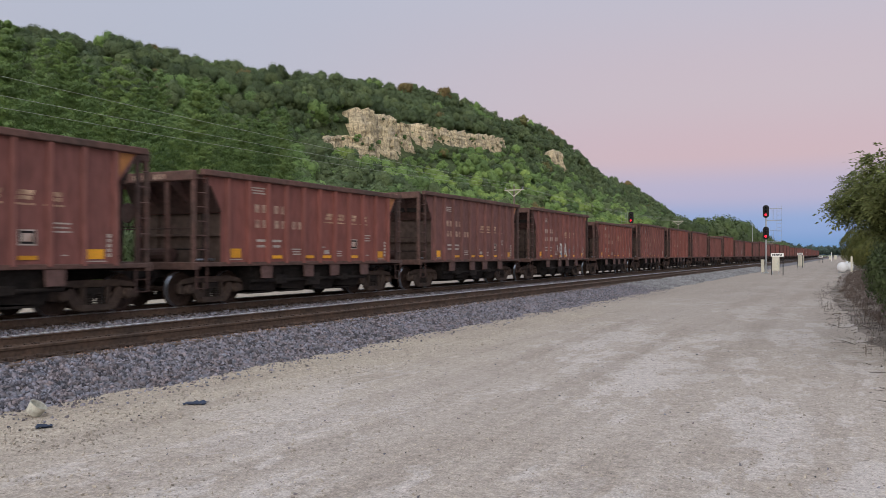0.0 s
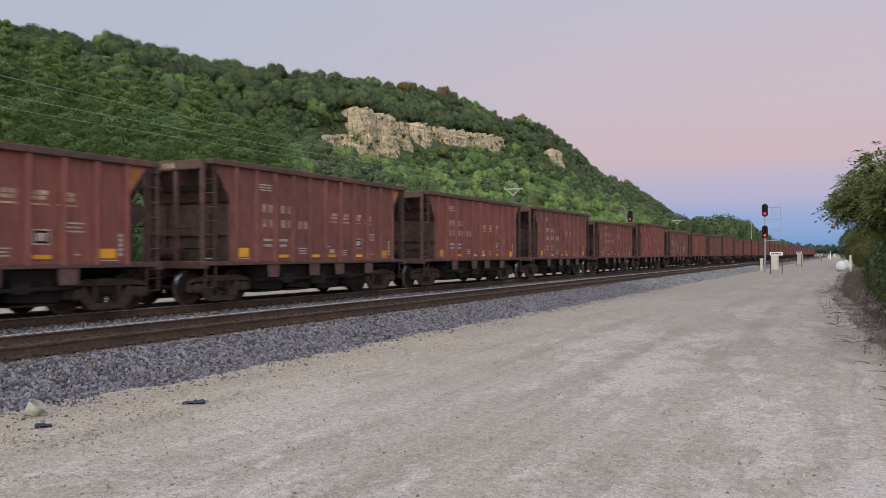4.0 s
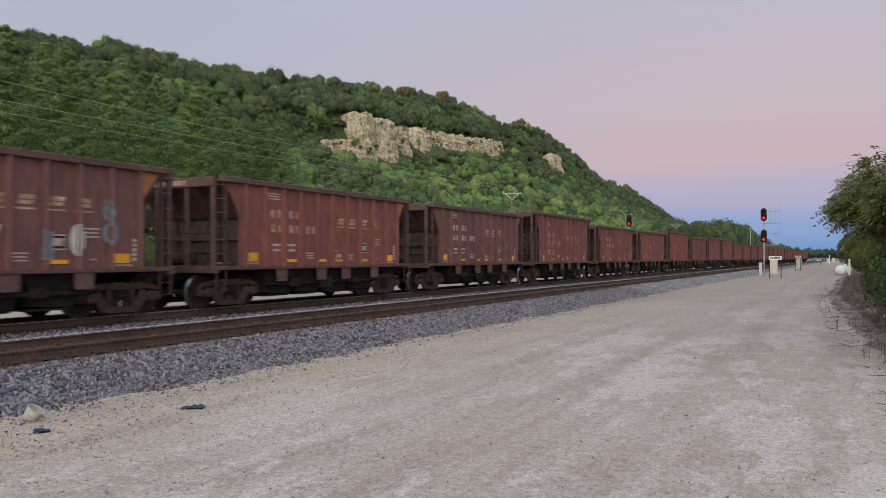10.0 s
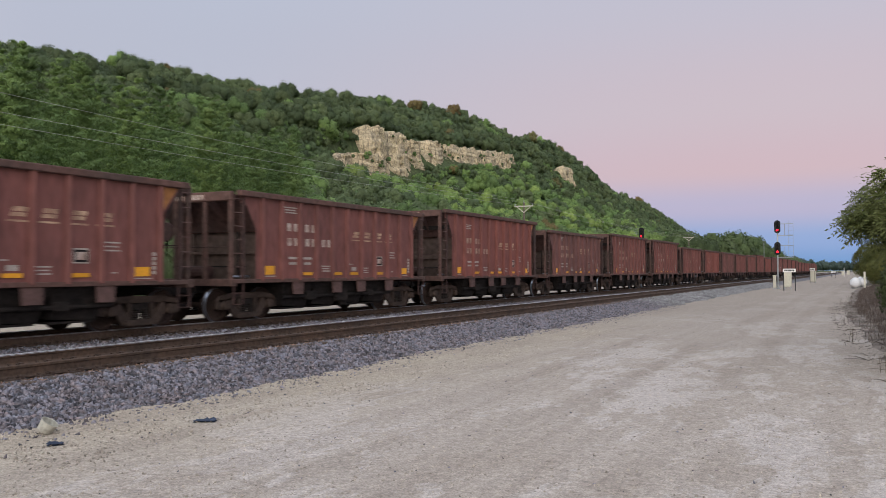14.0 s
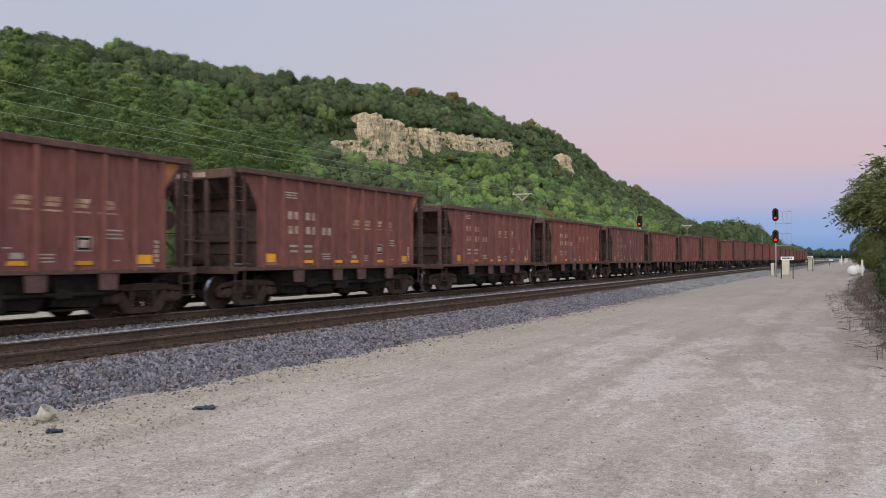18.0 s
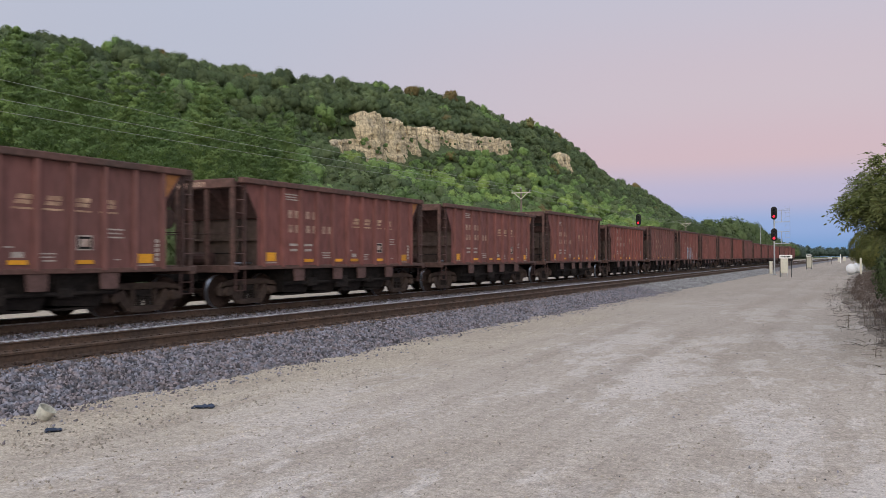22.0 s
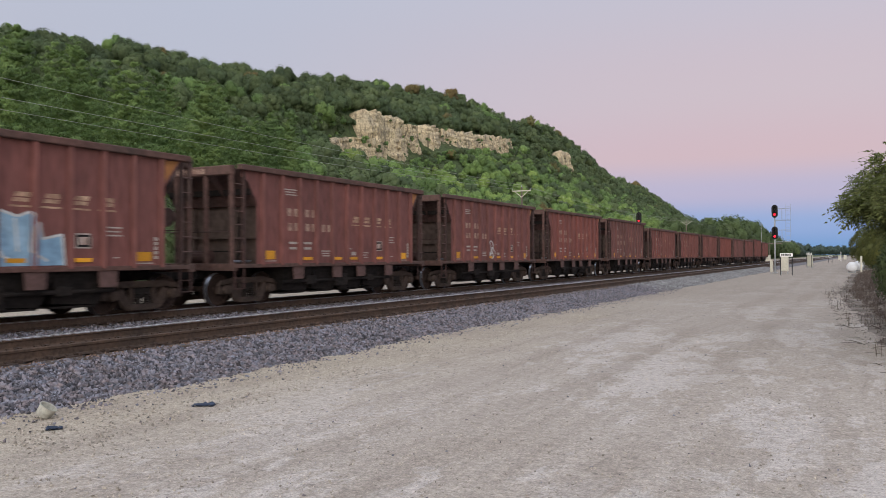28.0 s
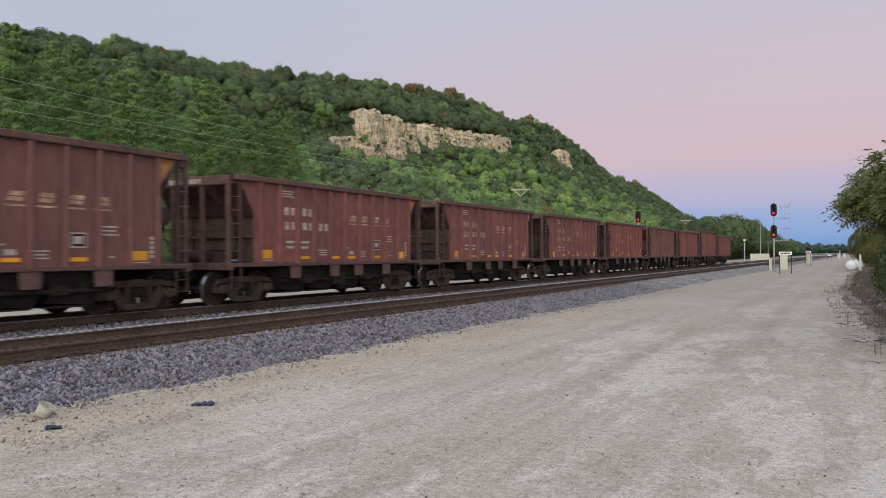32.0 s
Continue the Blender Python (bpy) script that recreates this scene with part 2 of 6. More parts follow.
def bedded_rock():
    """Pale limestone in level beds, stained down the face by dark streaks and weathered grey."""
    m = bpy.data.materials.new("limestone_cliff")
    m.use_nodes = True
    nt = m.node_tree
    n, ln = nt.nodes.new, nt.links.new
    b = nt.nodes["Principled BSDF"]
    b.inputs["Specular IOR Level"].default_value = 0.1
    b.inputs["Roughness"].default_value = 0.95
    co = n("ShaderNodeTexCoord")
    c = n("ShaderNodeRGB").outputs[0]
    c.default_value = (0.70, 0.575, 0.385, 1)
    for stretch, scale, lo, hi, tint, most in (((1, 1, 1), 0.16, 0.46, 0.66, (0.40, 0.345, 0.265), 0.8), ((1, 1, 0.14), 0.75, 0.52, 0.66, (0.17, 0.14, 0.105), 0.85),
                                               ((0.3, 0.22, 1.5), 0.8, 0.54, 0.66, (0.24, 0.20, 0.145), 0.7), ((1, 1, 0.4), 1.9, 0.50, 0.72, (0.19, 0.155, 0.115), 0.7),
                                               ((1, 1, 0.22), 2.6, 0.56, 0.64, (0.20, 0.165, 0.12), 0.5), ((0.4, 0.35, 2.2), 1.1, 0.57, 0.64, (0.22, 0.18, 0.13), 0.5)):
        mp, t, r, x = n("ShaderNodeMapping"), n("ShaderNodeTexNoise"), n("ShaderNodeMapRange"), n("ShaderNodeMix")
        mp.inputs["Scale"].default_value = stretch
        ln(co.outputs["Object"], mp.inputs[0])
        t.inputs["Scale"].default_value, t.inputs["Detail"].default_value = scale, 6.0
        ln(mp.outputs[0], t.inputs["Vector"])
        for key, q in (("From Min", lo), ("From Max", hi), ("To Max", most)):
            r.inputs[key].default_value = q
        ln(t.outputs["Fac"], r.inputs["Value"])
        x.data_type = "RGBA"
        ln(r.outputs[0], x.inputs[0])
        ln(c, x.inputs[6])
        x.inputs[7].default_value = (*tint, 1)
        c = x.outputs[2]
    ln(c, b.inputs["Base Color"])
    mp, t, bp = n("ShaderNodeMapping"), n("ShaderNodeTexNoise"), n("ShaderNodeBump")
    mp.inputs["Scale"].default_value = (1, 1, 0.45)
    ln(co.outputs["Object"], mp.inputs[0])
    t.inputs["Scale"].default_value, t.inputs["Detail"].default_value = 1.3, 8.0
    ln(mp.outputs[0], t.inputs["Vector"])
    ln(t.outputs["Fac"], bp.inputs["Height"])
    bp.inputs["Strength"].default_value, bp.inputs["Distance"].default_value = 0.6, 0.8
    ln(bp.outputs[0], b.inputs["Normal"])
    return m


M["road"] = limestone_road()
M["ground"] = mat("rough_grass", (0.10, 0.13, 0.05), 0.95, 0.35, 6, 0.08, 0.4, 20, other=(0.19, 0.17, 0.09))
M["ballast"] = mat("ballast_bed", (0.115, 0.112, 0.122), 0.95, 0.4, 24, 0.5, 0.9, 30, other=(0.16, 0.15, 0.158))
M["stone"] = mat("ballast_stone", (0.158, 0.160, 0.192), 0.9, 0.2, 30, 7.0, 0.3, 70, other=(0.186, 0.152, 0.156), islands=0.74)
M["shoulder_stone"] = mat("pale_shoulder_stone", (0.27, 0.265, 0.27), 0.9, 0.2, 30, 0.5, 0.3, 70, other=(0.20, 0.195, 0.20), islands=0.4)
M["fines"] = mat("rusty_ballast_fines", (0.310, 0.190, 0.135), 0.95, 0.3, 20, 1.5, 0.3, 60, other=(0.20, 0.125, 0.092), islands=0.4)
M["clod"] = mat("dark_verge_clods", (0.105, 0.092, 0.085), 0.95, 0.3, 20, 1.0, 0.4, 50, other=(0.065, 0.057, 0.05), islands=0.5)
M["pebble"] = mat("limestone_pebble", (0.43, 0.375, 0.31), 0.95, 0.2, 30, 0.6, 0.2, 70, other=(0.31, 0.268, 0.225), islands=0.42)
M["rail_side"] = mat("rusty_rail", (0.092, 0.058, 0.041), 0.85, 0.3, 14, 1.2, 0.3, 80, other=(0.058, 0.040, 0.031))
M["rail_top"] = mat("polished_rail_head", (0.75, 0.76, 0.80), 0.48, 0.1, 20, 3, 0.05, 90, metal=1.0)
M["tie"] = mat("creosoted_tie", (0.10, 0.075, 0.06), 0.95, 0.35, 9, 1.5, 0.5, 40, each=0.2, stretch=(1, 6, 6))
M["plate"] = mat("rusty_tie_plate", (0.075, 0.05, 0.04), 0.9, 0.3, 30, 4, 0.3, 80)
M["paint"] = mat("oxide_red_car_paint", (0.203, 0.077, 0.066), 0.72, 0.24, 7, 0.55, 0.12, 30, other=(0.149, 0.063, 0.056), stretch=(1, 1, 0.3))
M["paint_b"] = mat("faded_red_car_paint", (0.230, 0.077, 0.062), 0.74, 0.2, 7, 0.6, 0.12, 30, other=(0.167, 0.065, 0.056), stretch=(1, 1, 0.25))
M["paint_c"] = mat("brown_car_paint", (0.173, 0.076, 0.068), 0.74, 0.2, 7, 0.5, 0.12, 30, other=(0.128, 0.062, 0.056), stretch=(1, 1, 0.3))
# darker than the wall paint: chords, sills, end beams and end posts
M["deep_red"] = mat("deep_red_steel", (0.116, 0.062, 0.052), 0.85, 0.3, 8, 0.8, 0.15, 40, other=(0.079, 0.051, 0.044))
# grey-brown, paler than the slope sheets and darker than the sides
M["end_grey"] = mat("grey_brown_end_steel", (0.098, 0.067, 0.056), 0.9, 0.3, 6, 0.7, 0.15, 40, other=(0.064, 0.045, 0.039))
# dark red; on the slope sheets it carries the shade under the rim
M["dark_paint"] = mat("shaded_dark_red_steel", (0.066, 0.035, 0.031), 0.85, 0.3, 9, 0.9, 0.2, 40, other=(0.042, 0.027, 0.025))
# black steel, with the shade below the cars put into its colour
M["under"] = mat("shaded_grimy_black_steel", (0.017, 0.015, 0.015), 0.85, 0.35, 12, 1.5, 0.3, 50, other=(0.028, 0.023, 0.021), spec=0.08)
M["wheel"] = mat("rusted_wheel_steel", (0.048, 0.032, 0.027), 0.8, 0.3, 14, 2, 0.2, 60, spec=0.1)
M["frame"] = mat("rusty_cast_side_frame", (0.078, 0.055, 0.045), 0.85, 0.3, 12, 1.5, 0.3, 50, other=(0.050, 0.037, 0.032), spec=0.12)
M["tread"] = mat("bare_wheel_rim", (0.40, 0.44, 0.52), 0.35, 0.15, 20, 3, 0.05, 80, metal=0.9)
M["bracket"] = mat("pinkish_bracket_paint", (0.123, 0.071, 0.064), 0.8, 0.25, 12, 2, 0.15, 50)
M["yellow"] = mat("yellow_reflector", (0.72, 0.33, 0.025), 0.45, 0.12, 20, 4, 0.05, 60, each=0.25)
M["orange"] = mat("orange_corner_paint", (0.36, 0.155, 0.05), 0.6, 0.2, 10, 2, 0.1, 40)
M["white"] = mat("white_stencil", (0.44, 0.38, 0.34), 0.8, 0.25, 18, 3, 0.05, 60)
M["worn_white"] = mat("worn_white_stencil", (0.50, 0.41, 0.36), 0.8, 0.3, 12, 3, 0.05, 60, other=(0.324, 0.222, 0.186))
M["faded"] = mat("faded_cream_stencil", (0.400, 0.280, 0.215), 0.8, 0.35, 12, 3, 0.05, 60, other=(0.265, 0.150, 0.118))
M["rust_cream"] = mat("rusty_cream_lettering", (0.46, 0.31, 0.21), 0.8, 0.35, 9, 2.2, 0.05, 60, other=(0.24, 0.125, 0.09))
M["tag_white"] = mat("white_spray_paint", (0.62, 0.62, 0.60), 0.7, 0.2, 10, 2, 0, 60)
M["tag_blue"] = mat("blue_spray_paint", (0.20, 0.33, 0.46), 0.7, 0.2, 6, 1.2, 0, 60, other=(0.30, 0.44, 0.56))
M["tag_grey"] = mat("grey_spray_paint", (0.17, 0.23, 0.27), 0.75, 0.3, 8, 1.6, 0, 60, other=(0.13, 0.13, 0.15))
M["dirt"] = mat("gravelly_verge_dirt", (0.255, 0.216, 0.186), 0.95, 0.4, 9, 0.9, 0.9, 25, other=(0.110, 0.090, 0.078))
M["leaf_pine"] = mat("soft_pine_needles", (0.178, 0.256, 0.076), 0.75, 0.14, 0.8, 0.14, 0, other=(0.108, 0.172, 0.060), islands=0.08, through=0.25, tone=0.16)
M["leaf_deep"] = mat("deep_green_leaves", (0.058, 0.082, 0.031), 0.7, 0.3, 2.0, 0.8, 0, other=(0.086, 0.110, 0.039), islands=0.35, through=0.25)
M["leaf_crown"] = mat("roadside_leaves", (0.160, 0.185, 0.066), 0.6, 0.25, 2.0, 0.8, 0, other=(0.205, 0.230, 0.078), islands=0.35, through=0.35)
M["leaf_dark"] = mat("dark_oak_leaves", (0.080, 0.117, 0.056), 0.75, 0.24, 1.4, 0.13, 0, other=(0.122, 0.158, 0.068), islands=0.12, through=0.3, tone=0.22)
M["leaf_mid"] = mat("green_leaves", (0.195, 0.290, 0.092), 0.75, 0.24, 1.4, 0.15, 0, other=(0.118, 0.190, 0.068), islands=0.12, through=0.3, tone=0.22)
M["leaf_bright"] = mat("yellow_green_leaves", (0.272, 0.361, 0.101), 0.75, 0.24, 1.4, 0.15, 0, other=(0.166, 0.255, 0.079), islands=0.12, through=0.3, tone=0.2)
M["leaf_olive"] = mat("olive_leaves", (0.150, 0.150, 0.040), 0.7, 0.25, 2.0, 0.6, 0, other=(0.095, 0.112, 0.036), islands=0.25, through=0.3)
# distance haze is mixed into this leaf colour as a dull blue-green
M["leaf_far"] = mat("haze_tinted_leaves", (0.075, 0.105, 0.088), 0.8, 0.15, 0.3, 0.05, 0, other=(0.06, 0.09, 0.075), islands=0.1, through=0.2, tone=0.15)
M["leaf_belt"] = mat("deep_green_treeline", (0.082, 0.118, 0.050), 0.75, 0.24, 1.4, 0.15, 0, other=(0.120, 0.165, 0.064), islands=0.12, through=0.3, tone=0.2)
M["leaf_autumn"] = mat("turning_leaves", (0.205, 0.150, 0.062), 0.75, 0.24, 1.4, 0.1, 0, other=(0.15, 0.145, 0.058), islands=0.12, through=0.3, tone=0.2)
M["slope"] = mat("wooded_hillside", (0.05, 0.08, 0.03), 0.95, 0.4, 0.5, 0.03, 0.4, 3, other=(0.07, 0.085, 0.035))
M["rock"] = bedded_rock()
M["bark"] = mat("grey_bark", (0.09, 0.075, 0.06), 0.95, 0.35, 14, 2, 0.6, 40)
M["steel"] = mat("galvanised_steel", (0.42, 0.44, 0.46), 0.5, 0.15, 12, 2, 0.1, 50, metal=0.6)
M["black"] = mat("black_signal_paint", (0.012, 0.012, 0.014), 0.6, 0.2, 12, 2, 0.05, 50)
M["cabinet"] = mat("cream_cabinet_paint", (0.56, 0.53, 0.44), 0.6, 0.1, 8, 1, 0.05, 50)
M["sign"] = mat("white_sign_sheet", (0.80, 0.79, 0.76), 0.5, 0.06, 12, 2, 0.03, 50)
M["ink"] = mat("black_lettering", (0.02, 0.02, 0.022), 0.6, 0.1, 20, 4, 0, 50)
M["tank"] = mat("white_tank_paint", (0.62, 0.63, 0.65), 0.45, 0.06, 5, 1, 0.03, 40)
M["red_lamp"] = mat("red_signal_lamp", (1.0, 0.012, 0.03), 0.3, 0.02, 20, 4, 0, glow=3.2)
M["wood"] = mat("weathered_pole", (0.19, 0.16, 0.13), 0.9, 0.3, 12, 2, 0.4, 60, stretch=(6, 6, 1))
M["wire"] = mat("dull_aluminium_wire", (0.34, 0.36, 0.31), 0.6, 0.1, 10, 1, 0, metal=0.1)
M["dry"] = mat("dead_stalks", (0.12, 0.092, 0.068), 0.9, 0.3, 5, 0.7, 0, other=(0.075, 0.06, 0.048), islands=0.5)
M["hay"] = mat("dry_grass", (0.134, 0.101, 0.082), 0.9, 0.3, 5, 0.5, 0, other=(0.083, 0.063, 0.054), islands=0.5, through=0.2)
M["cloth"] = mat("dirty_blue_rag", (0.045, 0.06, 0.10), 0.9, 0.3, 25, 6, 0.4, 80)
M["plastic"] = mat("dirty_cream_plastic", (0.46, 0.45, 0.39), 0.6, 0.3, 18, 4, 0.1, 60, other=(0.33, 0.31, 0.26))


# ---- mesh building ----
class Build:
    def __init__(self):
        self.v, self.f = [], []

    def poly(self, pts, faces):
        k = len(self.v)
        self.v += [tuple(p) for p in pts]
        self.f += [tuple(k + i for i in q) for q in faces]
        return self

    def box(self, x0, x1, y0, y1, z0, z1, b=0.0):
        """A box; b chamfers its upright and long edges a little."""
        if not b:
            return self.poly([(x, y, z) for x in (x0, x1) for y in (y0, y1) for z in (z0, z1)],
                             [(0, 1, 3, 2), (4, 6, 7, 5), (0, 4, 5, 1), (2, 3, 7, 6), (0, 2, 6, 4), (1, 5, 7, 3)])
        k = len(self.v)
        for z, s in ((z0, b), (z0 + b, 0), (z1 - b, 0), (z1, b)):
            xa, xb, ya, yb = x0 + s, x1 - s, y0 + s, y1 - s
            self.v += [(xa + b, ya, z), (xb - b, ya, z), (xb, ya + b, z), (xb, yb - b, z), (xb - b, yb, z), (xa + b, yb, z), (xa, yb - b, z), (xa, ya + b, z)]
        for r in range(3):
            for i in range(8):
                j = (i + 1) % 8
                self.f.append((k + r * 8 + i, k + r * 8 + j, k + r * 8 + 8 + j, k + r * 8 + 8 + i))
        self.f += [tuple(k + i for i in range(7, -1, -1)), tuple(k + 24 + i for i in range(8))]
        return self

    def prism(self, outline, axis, a, c):
        """An outline drawn in the plane across an axis (0 x, 1 y, 2 z), drawn out from a to c."""
        n = len(outline)

        def at(p, h):
            q = list(p)
            q.insert(axis, h)
            return tuple(q)
        k = len(self.v)
        self.v += [at(p, a) for p in outline] + [at(p, c) for p in outline]
        self.f += [tuple(range(k + n - 1, k - 1, -1)), tuple(range(k + n, k + 2 * n))]
        self.f += [(k + i, k + (i + 1) % n, k + n + (i + 1) % n, k + n + i) for i in range(n)]
        return self

    def rod(self, a, c, r, r2=None, sides=8):
        a, c = Vector(a), Vector(c)
        d = (c - a).normalized()
        u = d.orthogonal().normalized()
        w = d.cross(u)
        k = len(self.v)
        for p, q in ((a, r), (c, r if r2 is None else r2)):
            for i in range(sides):
                t = 2 * math.pi * i / sides
                self.v.append(tuple(p + (u * math.cos(t) + w * math.sin(t)) * q))
        self.f += [tuple(range(k + sides - 1, k - 1, -1)), tuple(range(k + sides, k + 2 * sides))]
        self.f += [(k + i, k + (i + 1) % sides, k + sides + (i + 1) % sides, k + sides + i) for i in range(sides)]
        return self

    def lathe(self, profile, axis, centre, sides=16, caps=True):
        """A turned form: profile of (along, radius) about an axis through centre."""
        k = len(self.v)
        for h, r in profile:
            for i in range(sides):
                t = 2 * math.pi * i / sides
                q = [r * math.cos(t), r * math.sin(t)]
                q.insert(axis, h)
                self.v.append(tuple(centre[j] + q[j] for j in range(3)))
        for s in range(len(profile) - 1):
            for i in range(sides):
                j = (i + 1) % sides
                self.f.append((k + s * sides + i, k + s * sides + j, k + s * sides + sides + j, k + s * sides + sides + i))
        if caps:
            self.f += [tuple(range(k + sides - 1, k - 1, -1)), tuple(range(k + (len(profile) - 1) * sides, k + len(profile) * sides))]
        return self

    def mesh(self, name, material, smooth=False):
        me = bpy.data.meshes.new(name)
        me.from_pydata(self.v, [], self.f)
        me.materials.append(M[material])
        bm = bmesh.new()
        bm.from_mesh(me)
        bmesh.ops.recalc_face_normals(bm, faces=bm.faces)
        bm.to_mesh(me)
        bm.free()
        if smooth:
            me.polygons.foreach_set("use_smooth", [True] * len(me.polygons))
        return me


def part(name, bm, material, parent, label="", smooth=False, at=None):
    """One mesh object under a thing or under a part. bm: a Build, or a mesh already made."""
    ob = new(name, bm.mesh(name, material, smooth) if isinstance(bm, Build) else bm)
    ob.parent = parent
    if at is not None:
        ob.matrix_basis = at
    if label:
        ob["label"] = label
    return ob


def thing(name, label, category, group="", at=None, bm=None, material=None, kind="", smooth=False):
    ob = new(name, bm.mesh(name, material, smooth) if bm else None)
    if at is not None:
        ob.matrix_basis = at
    return tagged(ob, label, category, group, kind)


def quick_mesh(name, verts, faces, material, smooth=False, normals=None, tone=None):
    """A large mesh out of number arrays; faces all of one size. normals: how leaves turn with their bough; tone: a number for each tree."""
    me = bpy.data.meshes.new(name)
    nf, k = faces.shape
    me.vertices.add(len(verts))
    me.vertices.foreach_set("co", np.ascontiguousarray(verts, dtype=np.float32).ravel())
    me.loops.add(nf * k)
    me.loops.foreach_set("vertex_index", np.ascontiguousarray(faces, dtype=np.int32).ravel())
    me.polygons.add(nf)
    me.polygons.foreach_set("loop_start", np.arange(0, nf * k, k, dtype=np.int32))
    me.update(calc_edges=True)
    me.materials.append(M[material])
    if smooth:
        me.polygons.foreach_set("use_smooth", np.ones(nf, dtype=bool))
    me.validate()
    if tone is not None:
        me.attributes.new("tone", "FLOAT", "POINT").data.foreach_set("value", np.ascontiguousarray(tone, dtype=np.float32))
    if normals is not None:
        me.polygons.foreach_set("use_smooth", np.ones(nf, dtype=bool))
        me.attributes.new("custom_normal", "FLOAT_VECTOR", "POINT").data.foreach_set("vector", np.ascontiguousarray(normals, dtype=np.float32).ravel())
    return me


# ---- ground, road, ballast and tracks ----
RAIL = 0.51                       # rail head above the road
NEAR, FAR = -11.86, -16.54        # centre lines of the two tracks


def sheet(name, xs, ys, height, material, smooth=True):
    xs, ys = np.array(xs, float), np.array(ys, float)
    X, Y = np.meshgrid(xs, ys)
    Z = np.array([[height(x, y) for x in xs] for y in ys])
    v = np.stack([X, Y, Z], -1).reshape(-1, 3)
    a = (np.arange(len(ys) - 1)[:, None] * len(xs) + np.arange(len(xs) - 1)[None, :]).ravel()
    f = np.stack([a, a + 1, a + len(xs) + 1, a + len(xs)], -1)
    return quick_mesh(name, v, f, material, smooth)


def rough(x, y, s, seed=0.0):
    return noise.noise((x * s, y * s, seed))


def smooth_step(k):
    k = min(1.0, max(0.0, k))
    return k * k * (3 - 2 * k)


def spread(a, c, n, power=1.0):
    return [a + (c - a) * (i / n) ** power for i in range(n + 1)]


ground = new("ground", sheet("ground", [-3000, -1200, -500, -200, -90, -60, -45, -36, -30, -26, -10.5, -9, 0, 2.5, 5, 9, 15, 30, 60, 200, 700, 3000],
                             [-1500, -500, -150, -50, -20, 0, 15, 30, 50, 80, 120, 200, 350, 600, 1000, 1800, 3500, 6000],
                             lambda x, y: -0.05 + 0.0 * x, "ground"))
verge = new("gravel_verge", sheet("gravel_verge", [-33, -30, -26, -22, -19.6], spread(-20, 200, 40) + [300, 500, 900], lambda x, y: 0.02 + 0.03 * rough(x, y, 0.4), "road"))
tagged(verge, "pale gravel strip beyond the tracks", "gravel", kind="structure")
tagged(ground, "flat valley floor of rough grass and weeds", "ground", kind="structure")


def road_height(x, y):
    edge = 0.03 * rough(x, y, 0.35, 3) + 0.012 * rough(x, y, 1.4, 5)
    berm = 0.12 * max(0, min(1, (x - road_edge(y)) / 2.0)) + 0.30 * smooth_step((x - road_edge(y) - 1.1) / 2.2)
    return edge + berm


EDGE = [(-12, 0.9), (12, 0.7), (16, 0.35), (19, 0.0), (25, -0.45), (42, -1.35), (74, -1.15), (100, -0.7), (140, -0.4), (400, 0.2), (3000, 0.2)]


def road_edge(y):
    for (a, p), (c, q) in zip(EDGE, EDGE[1:]):
        if y <= c:
            return p + (q - p) * (y - a) / (c - a) + 0.22 * rough(0, y, 0.5, 12)
    return 0.2


road = new("road", sheet("road", spread(-10.6, 4.2, 60), spread(-12, 70, 160, 1.5) + [80, 95, 110, 130, 160, 200, 260, 350, 500, 750, 1100],
                         road_height, "road"))
tagged(road, "wide service road of pale crushed limestone", "road", kind="structure")


verge_r = new("dirt_verge", sheet("dirt_verge", spread(-2.0, 5.5, 70), spread(-12, 110, 300, 1.4) + [140, 200, 300, 500],
                                  lambda x, y: road_height(x, y) - 0.03 + 0.045 * smooth_step((x - road_edge(y)) / 0.8) + 0.02 * rough(x, y, 1.4, 6), "dirt"))
tagged(verge_r, "dark dirt verge strewn with dead weeds", "verge", kind="structure")


def bed_height(x, y):
    """The ballast bed: level under the tracks, then a shoulder down to the road."""
    top = RAIL - 0.228
    edge = -8.72 + 0.40 * rough(0, y, 0.16, 9) + 0.34 * rough(0, y, 0.7, 4) + 0.16 * rough(0, y, 2.1, 14)
    if x > -10.6:
        k = (x + 10.6) / (edge + 10.6)
        return top + (-0.06 - top) * min(1.15, k) + 0.02 * rough(x, y, 2.2, 2)
    if x < -18.2:
        return top - (-18.2 - x) * 0.24
    return top + 0.012 * rough(x, y, 2.0, 7)


bed = new("ballast_bed", sheet("ballast_bed", [-20.3, -19.2, -18.2, -17.2, -16.5, -15.5, -14.4, -13.6, -12.8, -12.2, -11.4, -11.0] + spread(-10.6, -8.3, 12),
                               spread(-20, 90, 150, 1.3) + [110, 140, 180, 240, 330, 480, 700, 1000, 1500, 2200], bed_height, "ballast"))
tagged(bed, "raised bed of grey and purple crushed-rock ballast", "ballast", kind="structure")

# rail section: foot, web, head
SECTION = [(-0.075, -0.186), (0.075, -0.186), (0.075, -0.176), (0.022, -0.160), (0.009, -0.145), (0.009, -0.055), (0.034, -0.042),
           (0.036, -0.008), (0.030, -0.002), (-0.030, -0.002), (-0.036, -0.008), (-0.034, -0.042), (-0.009, -0.055), (-0.009, -0.145), (-0.022, -0.160), (-0.075, -0.176)]


